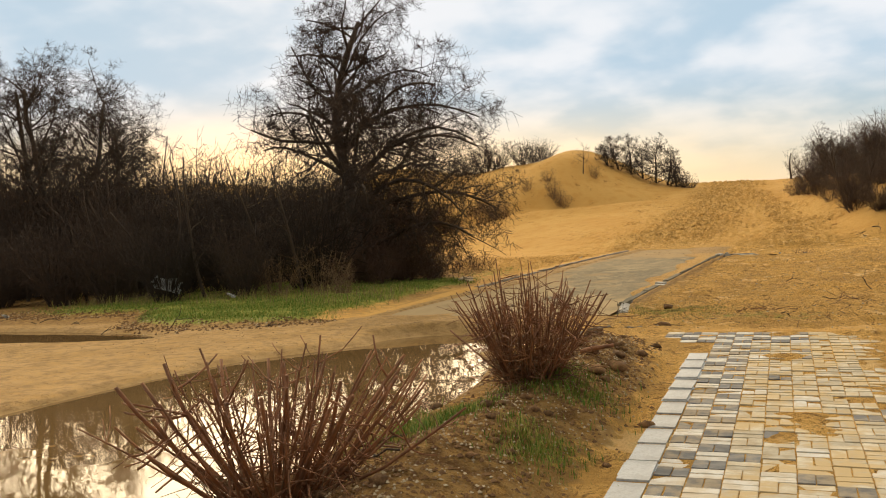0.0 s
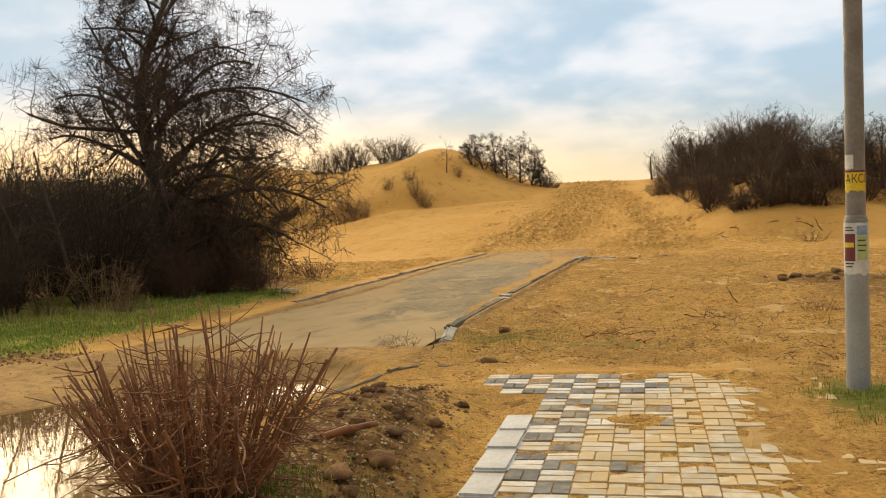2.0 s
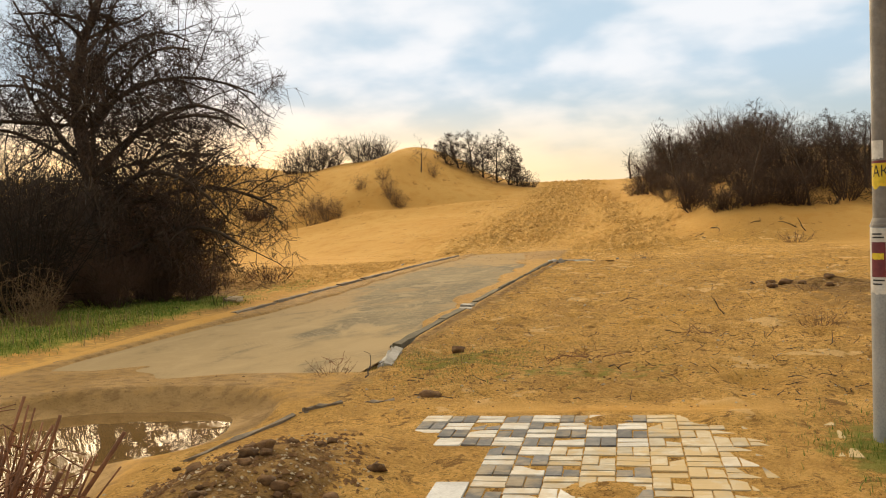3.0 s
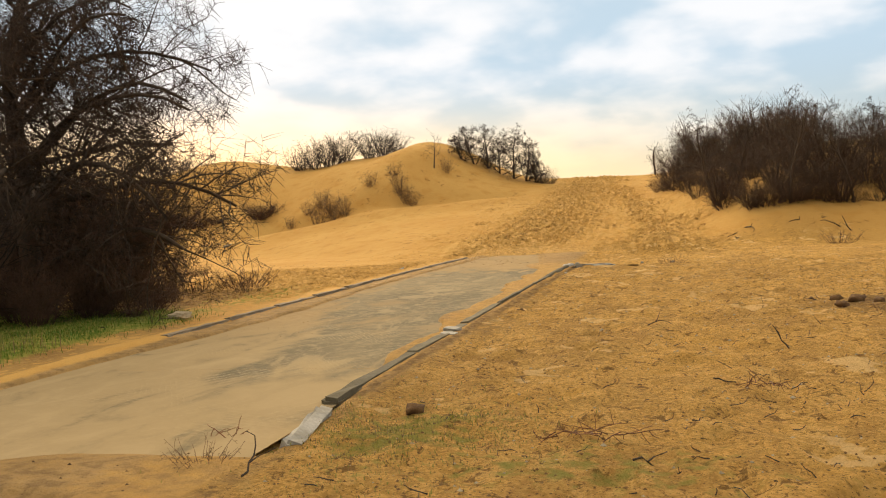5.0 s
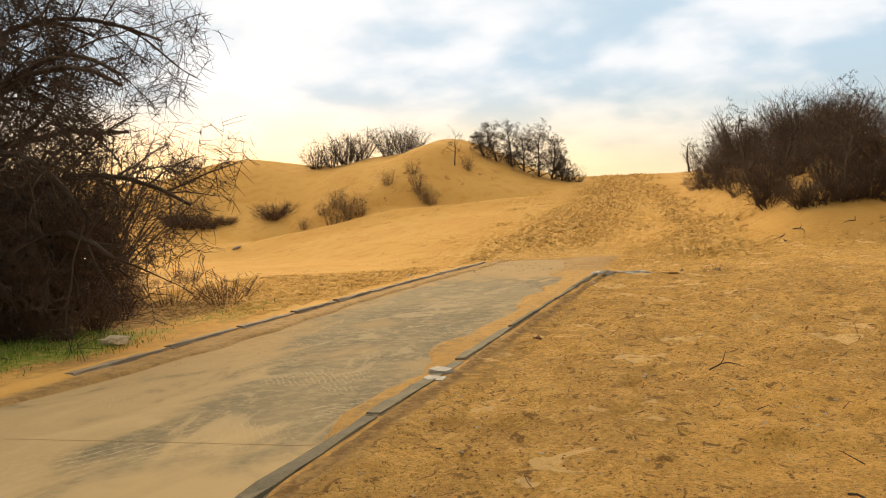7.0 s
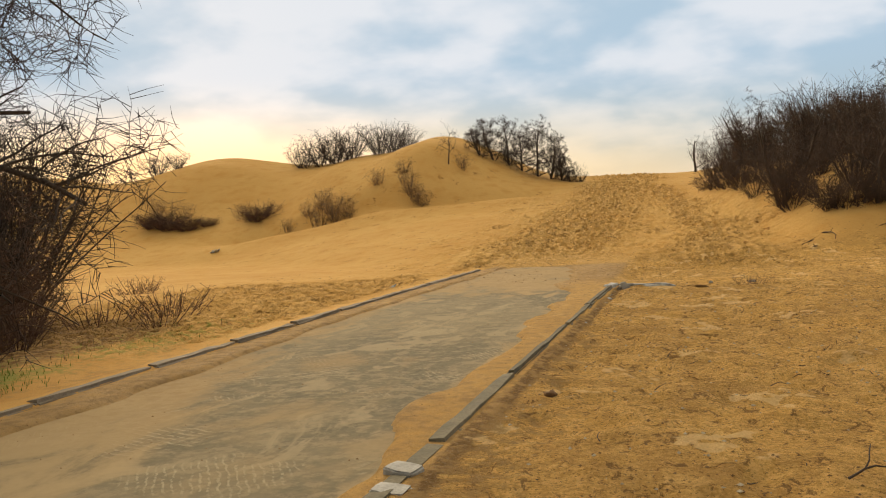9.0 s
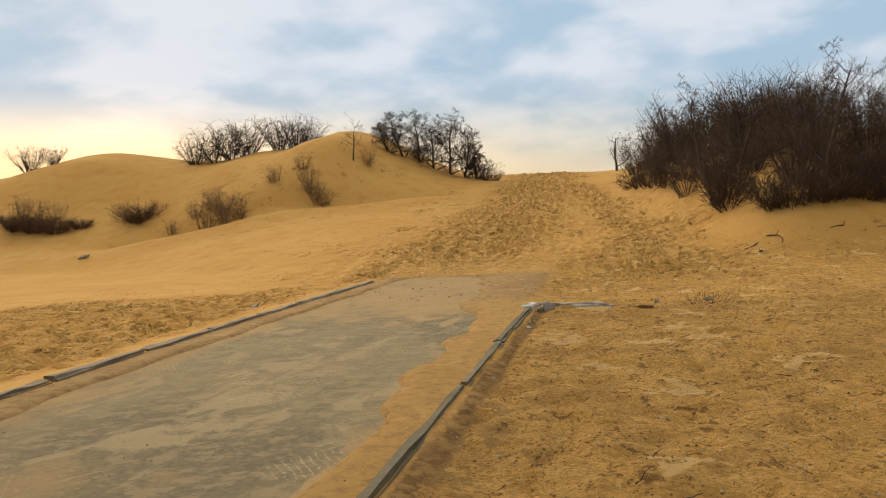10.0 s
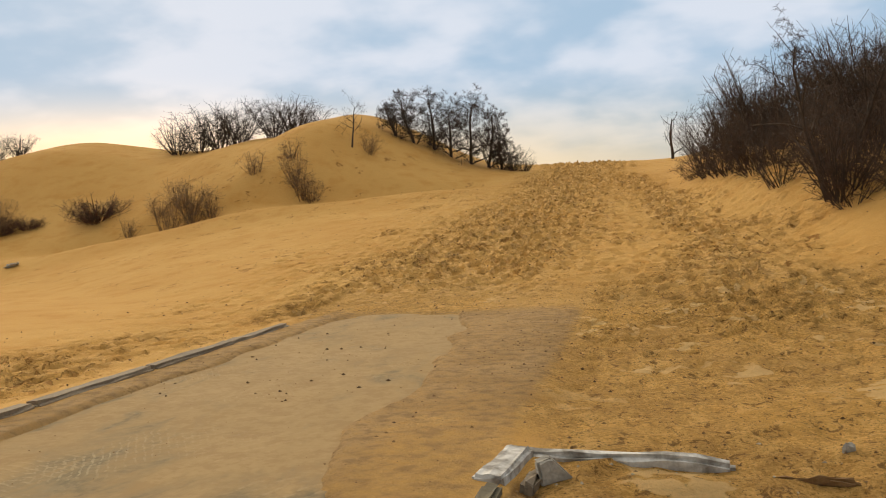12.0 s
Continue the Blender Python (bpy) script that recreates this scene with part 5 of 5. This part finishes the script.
def build_clods():
    shapes = []
    for i in range(5):
        me = bpy.data.meshes.new("clod")
        lump(i, 0.05).to_mesh(me)
        me.polygons.foreach_set("use_smooth", [True] * len(me.polygons))
        me.materials.append(SOIL)
        shapes.append(me)
    rng = random.Random(3)
    spots = [(-1.16, 9.23, 1.0), (-1.24, 13.6, 0.7), (-0.98, 7.54, 1.1), (-0.93, 5.0, 1.1), (-0.98, 5.35, 0.9), (-1.0, 4.75, 1.0), (-0.9, 5.7, 0.8), (1.6, 12.9, 1.1), (1.8, 13.3, 1.4), (2.2, 13.0, 1.0), (1.5, 13.8, 0.9), (1.95, 13.15, 0.9), (1.7, 13.6, 1.2), (2.3, 13.5, 1.3), (2.0, 14.0, 0.8)]
    for _ in range(70):
        spots.append((-1.17 + rng.gauss(0, 0.25), rng.uniform(2.4, 6.4), rng.uniform(0.25, 0.7)))
    for x, y, s in spots:
        ob = new("clod", shapes[rng.randrange(5)])
        ob.matrix_basis = pose(x, y, z_at(x, y) + 0.012 * s, 0, 0, rng.uniform(0, 360)) @ Matrix.Diagonal((s, s, s, 1))
        tagged(ob, "dark lump of dug earth", "clod", "clods of earth")
    # pebbles and crumbs of earth, too many to count
    r = np.random.default_rng(4)

    def crumbs(name, n, box, lo, hi, mat, label, mask=None):
        x, y = r.uniform(box[0], box[1], n), r.uniform(box[2], box[3], n)
        if mask is not None:
            k = r.random(n) < mask(x, y)
            x, y = x[k], y[k]
        z = np.maximum(height(x, y), np.where(on_road(x, y) > 0.5, level(y) + 0.012, -9))
        s = r.uniform(lo, hi, len(x)) ** 1.0
        octa = np.array([(1, 0, 0), (0, 1, 0), (-1, 0, 0), (0, -1, 0), (0, 0, .7), (0, 0, -.7)])
        tris = ((0, 1, 4), (1, 2, 4), (2, 3, 4), (3, 0, 4), (1, 0, 5), (2, 1, 5), (3, 2, 5), (0, 3, 5))
        co = np.stack([x, y, z], -1)[:, None, :] + octa[None] * s[:, None, None] * r.uniform(0.6, 1.4, (len(x), 6, 1))
        faces = [(i * 6 + a, i * 6 + b, i * 6 + c) for i in range(len(x)) for a, b, c in tris]
        tagged(new(name, mesh_of(name, co.reshape(-1, 3), faces, mat)), label, "pebbles", kind="stuff")
    crumbs("earth_crumbs", 6000, (-2.0, -0.5, 2.2, 7.0), 0.004, 0.016, SOIL, "crumbs of dug dark earth", lambda x, y: smooth(0.01, 0.08, berm(x, y)))
    crumbs("pebbles", 5000, (-2.0, -0.5, 1.8, 7.0), 0.003, 0.010, PEBBLE, "pale small stones in the earth", lambda x, y: smooth(0.01, 0.1, berm(x, y)))
    crumbs("field_crumbs", 17000, (-1.4, 3.6, 7.2, 21.0), 0.003, 0.009, CRUMB, "dark crumbs scattered on the sand", lambda x, y: 0.35 + fractal(x, y, 1.0, 2, 88))
    crumbs("field_pebbles", 1500, (-1.4, 3.6, 7.2, 21.0), 0.003, 0.012, PEBBLE, "pale pebbles on the sand")
    crumbs("road_crumbs", 800, (-4.1, -1.0, 12, 27.0), 0.002, 0.006, CRUMB, "earth crumbs on the concrete")
    crumbs("rise_crumbs", 4200, (-2.0, 4.5, 20.8, 28.5), 0.003, 0.011, CRUMB, "dark crumbs at the foot of the rise", lambda x, y: 0.45 + fractal(x, y, 1.2, 2, 89))
    crumbs("slope_crumbs", 2600, (-9, 3, 21, 40.0), 0.006, 0.015, SOIL, "dark crumbs on the trodden slope", lambda x, y: 0.25 + 0.7 * treads(x, y))
    edge = lambda x, y: smooth(-0.6, -0.2, y - lawn_front(x)) * smooth(0.3, 0.05, y - lawn_front(x))
    crumbs("bank_crumbs", 9000, (-12, -4.4, 7.0, 9.8), 0.006, 0.022, SOIL, "dark crumbs along the grass edge", edge)
    crumbs("bank_pebbles", 1500, (-12, -4.4, 7.0, 9.8), 0.005, 0.016, PEBBLE, "pale stones along the grass edge", edge)
    crumbs("shore_crumbs", 1800, (-10, -1.8, 5.8, 8.2), 0.003, 0.009, SOIL, "dark bits on the muddy sand", lambda x, y: (1 - smooth(0.0, 0.1, basin(x, y))) * (0.4 + fractal(x, y, 0.9, 3, 27)))
    # dry stalks and bits of twig lying about the field
    rs = random.Random(77)
    bits = []
    for _ in range(520):
        x, y = rs.uniform(-1.2, 3.4), 7.4 + 11.0 * rs.random() ** 1.6
        if rs.random() > 0.25 + 0.75 * float(smooth(-0.6, 0.6, x + 0.5 * math.sin(2.3 * y))):
            continue
        a, ln = rs.uniform(0, 6.28), rs.uniform(0.03, 0.11)
        pts, radii, _ = bend(rs, Vector((x, y, z_at(x, y) + 0.004)), Vector((math.cos(a), math.sin(a), rs.uniform(0.0, 0.25))), ln, 0.003, 0.0015, 3, 0.35, -0.01)
        bits.append((pts, radii, 0))
    tagged(new("dry_stalks", tubes("dry_stalks", bits, [BARK], 3)), "dark dry stalks and twig bits on the sand", "twigs", kind="stuff")
    # a broken root on the earth bank, twigs on the ground
    rr = random.Random(9)
    pts, radii, _ = bend(rr, Vector((-0.12, 0, 0.02)), Vector((1, 0.25, 0.12)), 0.2, 0.016, 0.011, 5, 0.12)
    ob = new("root", tubes("root", [(pts, radii, 0)], [CANE], 8))
    ob.matrix_basis = pose(-1.02, 5.02, z_at(-1.02, 5.02) + 0.02)
    tagged(ob, "thick broken reddish root on the earth bank", "root")
    for x, y, ln, a in ((-0.05, 8.25, 0.35, 10), (0.35, 9.9, 0.3, 20), (-1.45, 7.9, 0.4, 170), (0.0, 12.1, 0.4, 30), (-1.35, 2.9, 0.5, 200), (-1.5, 3.3, 0.6, 215), (-5.2, 12.4, 0.5, 20), (-6.0, 7.35, 0.6, 5), (-7.6, 7.75, 0.7, 170), (-8.6, 8.0, 0.8, 10), (-5.1, 7.6, 0.5, 20), (-6.9, 7.3, 0.5, 350), (-9.4, 8.3, 0.7, 185), (0.9, 11.0, 0.35, 160), (1.4, 9.2, 0.3, 60)):
        pts, radii, _ = bend(rr, Vector((0, 0, 0.01)), Vector((math.cos(radians(a)), math.sin(radians(a)), 0.06)), ln * 0.6, 0.005, 0.002, 6, 0.32, -0.01)
        q, qr, _ = bend(rr, pts[2], pts[3] - pts[2] + Vector((0, 0.04, 0.02)), ln * 0.3, 0.0035, 0.002, 3, 0.3)
        ob = new("fallen_twig", tubes("fallen_twig", [(pts, radii, 0), (q, qr, 0)], [BARK], 5))
        ob.matrix_basis = pose(x, y, z_at(x, y) + 0.006)
        tagged(ob, "dry fallen twig lying on the ground", "twig", "fallen twigs")


def build_twig_heaps():
    rng = random.Random(31)
    for x, y, n, ln, up, label in ((-0.2, 8.63, 11, 0.22, 0.05, "heap of thin reddish dead twigs on the field"), (0.57, 9.75, 9, 0.17, 0.4, "sprawling dead weed with bare red stems"),
                                   (-1.89, 8.6, 4, 0.17, 0.7, "forked dead twig by the road edge")):
        lines = []
        for _ in range(n):
            a = rng.gauss(0.15, 0.35) + (math.pi if rng.random() < 0.5 else 0) if up < 0.2 else rng.uniform(0, 6.28)
            p = Vector((rng.gauss(0, 0.07), rng.gauss(0, 0.03), 0.008 + 0.02 * rng.random()))
            pts, radii, _ = bend(rng, p, Vector((math.cos(a), math.sin(a), up * rng.uniform(0.4, 1.3))), ln * rng.uniform(0.5, 1.0), 0.003, 0.0014, 5, 0.2, -0.02)
            lines.append((pts, radii, 0))
            for _ in range(2):
                q, qr, _ = bend(rng, pts[rng.randrange(1, 4)], side_way(rng, pts[3] - pts[2], 0.6), ln * 0.3, 0.002, 0.0012, 3, 0.2, -0.01)
                lines.append((q, qr, 0))
        ob = new("dead_weed", tubes("dead_weed", lines, [CANE], 4))
        ob.matrix_basis = pose(x, y, z_at(x, y))
        tagged(ob, label, "twigs")


def build_litter():
    def sheet(x, y, z, w, h, seed, tilt, label):
        bm = bmesh.new()
        bmesh.ops.create_grid(bm, x_segments=8, y_segments=8, size=0.5)
        for v in bm.verts:
            n = noise.noise(Vector((v.co.x * 4 + seed, v.co.y * 4, seed)))
            v.co = Vector((v.co.x * w + 0.35 * w * n, v.co.y * h * (1 + 0.8 * n) - 0.3 * h * v.co.x, 0.5 * h * n))
        bmesh.ops.solidify(bm, geom=bm.faces[:], thickness=0.006)
        ob = tagged(new("litter"), label, "litter")
        part("scrap", bm, ob, mat=PLASTIC)
        ob.matrix_basis = pose(x, y, z, tilt, 10, seed * 40)
    sheet(-8.25, 10.1, 0.40, 0.36, 0.2, 1, 52, "crumpled white plastic caught in the thicket")
    sheet(-7.3, 10.3, z_at(-7.3, 10.3) + 0.06, 0.12, 0.1, 3, 30, "small white scrap on the grass")
    sheet(-9.8, 8.7, z_at(-9.8, 8.7) + 0.03, 0.1, 0.08, 4, 20, "white scrap by the puddle")
    sheet(-11.9, 12.6, 1.1, 0.16, 0.12, 5, 70, "white scrap hanging in the twigs")
    sheet(-16.0, 36.0, z_at(-16, 36) + 0.04, 0.3, 0.2, 6, 20, "white scrap on the dune")
    sheet(-4.85, 21.8, z_at(-4.85, 21.8) + 0.03, 0.16, 0.08, 7, 15, "white scrap beside the kerb")
    rock = tagged(new("rock"), "tan flat stone in the grass", "rock")
    part("stone", lump(2, 0.12, 0.35), rock, mat=PEBBLE)
    rock.matrix_basis = pose(-4.9, 13.37, z_at(-4.9, 13.37) + 0.03)
    for x, y, s in ((0.42, 21.0, 0.45),):
        r = tagged(new("rock"), "grey stone half sunk in the sand", "rock")
        part("stone", lump(int(s * 10), 0.11 * s, 0.5), r, mat=KERB)
        r.matrix_basis = pose(x, y, z_at(x, y) + 0.01)


build_road()
build_kerbs()
build_big_tree()
build_thicket()
build_bank_scrub()
build_dune_scrub()
build_pruned_shrub(1, -1.72, 2.62, 0.62, 0.58, 84, "pruned shrub of red brown canes by the puddle", 1.1)
build_pruned_shrub(2, -1.24, 4.30, 0.64, 0.34, 140, "pruned shrub of red brown canes on the earth bank", 0.78)
build_pole()
build_grass()
build_clods()
build_twig_heaps()
build_litter()


# ---- paving, last ----
def build_paving():
    paving = tagged(new("paving"), "chequered block paving, sanded over and worn", "paving", kind="structure")
    cell, gap, thick = 0.128, 0.003, 0.05

    def brick(w, d):
        bm = block(w - gap, d - gap, thick, 0.0022)
        me = bpy.data.meshes.new("brick")
        bm.to_mesh(me)
        bm.free()
        return me
    shapes = {}
    for mat in (DARKBRICK, LIGHTBRICK, SANDBRICK):
        for across in (0, 1):
            me = brick(cell, cell / 2) if across else brick(cell / 2, cell)
            me.materials.append(mat)
            shapes[mat.name, across] = me
    rng = random.Random(2)
    far = []
    for row in range(62):
        y = 7.06 - (row + 0.5) * cell
        for col in range(-3, 12):
            x = -0.50 + (col + 0.5) * cell
            if col < 0 and row >= 4:
                continue
            edge = 0.62 + 0.22 * math.sin(row * 0.6) + 0.4 * smooth(4.5, 2.0, np.array(y))
            if x > edge + rng.uniform(-0.15, 0.2):
                continue
            dark = (row + col) % 2 == 0
            bordered = col < 2 or row < 4 and col < 5
            mat = (DARKBRICK if dark else LIGHTBRICK) if bordered else SANDBRICK
            if not bordered and rng.random() < 0.10 and dark:
                mat = DARKBRICK
            if not bordered and rng.random() < 0.10:
                mat = LIGHTBRICK
            for i in (-1, 1):
                bx, by = (x + i * cell / 4, y) if dark else (x, y + i * cell / 4)
                me = shapes[mat.name, 0 if dark else 1]
                m = pose(bx, by, float(level(np.array(by))) - thick + 0.012 + rng.uniform(-0.003, 0.003), rng.uniform(-1, 1), rng.uniform(-1, 1), rng.uniform(-1, 1))
                if y > 5.35:
                    b = new("brick", me)
                    b.parent = paving
                    b.matrix_basis = m
                else:
                    far.append((me, m))
    by_mat = {}
    for me, m in far:
        verts, faces = by_mat.setdefault(me.materials[0].name, ([], []))
        base = len(verts)
        verts += [m @ v.co for v in me.vertices]
        faces += [tuple(base + i for i in p.vertices) for p in me.polygons]
    for name, (verts, faces) in by_mat.items():
        tagged(part("bricks", mesh_of("bricks", verts, faces, bpy.data.materials[name]), paving), kind="stuff")
    edging = block(0.142, 0.281, 0.07, 0.010)
    me = bpy.data.meshes.new("edging_stone")
    edging.to_mesh(me)
    edging.free()
    me.materials.append(EDGING)
    y = 5.95
    while y > 0.0:
        b = new("edging_stone", me)
        b.parent = paving
        b.matrix_basis = pose(-0.567 + rng.uniform(-0.004, 0.003), y, float(level(np.array(y))) - 0.052 + rng.uniform(-0.006, 0.004), rng.uniform(-0.6, 0.6), rng.uniform(-1, 0.5), rng.uniform(-1, 1))
        y -= 0.285


EDGING = material("bluish white edging", (0.60, 0.63, 0.65), (0.50, 0.51, 0.51), 6.0, 0.7, 0.3, 90.0, vary=0.08)
build_paving()
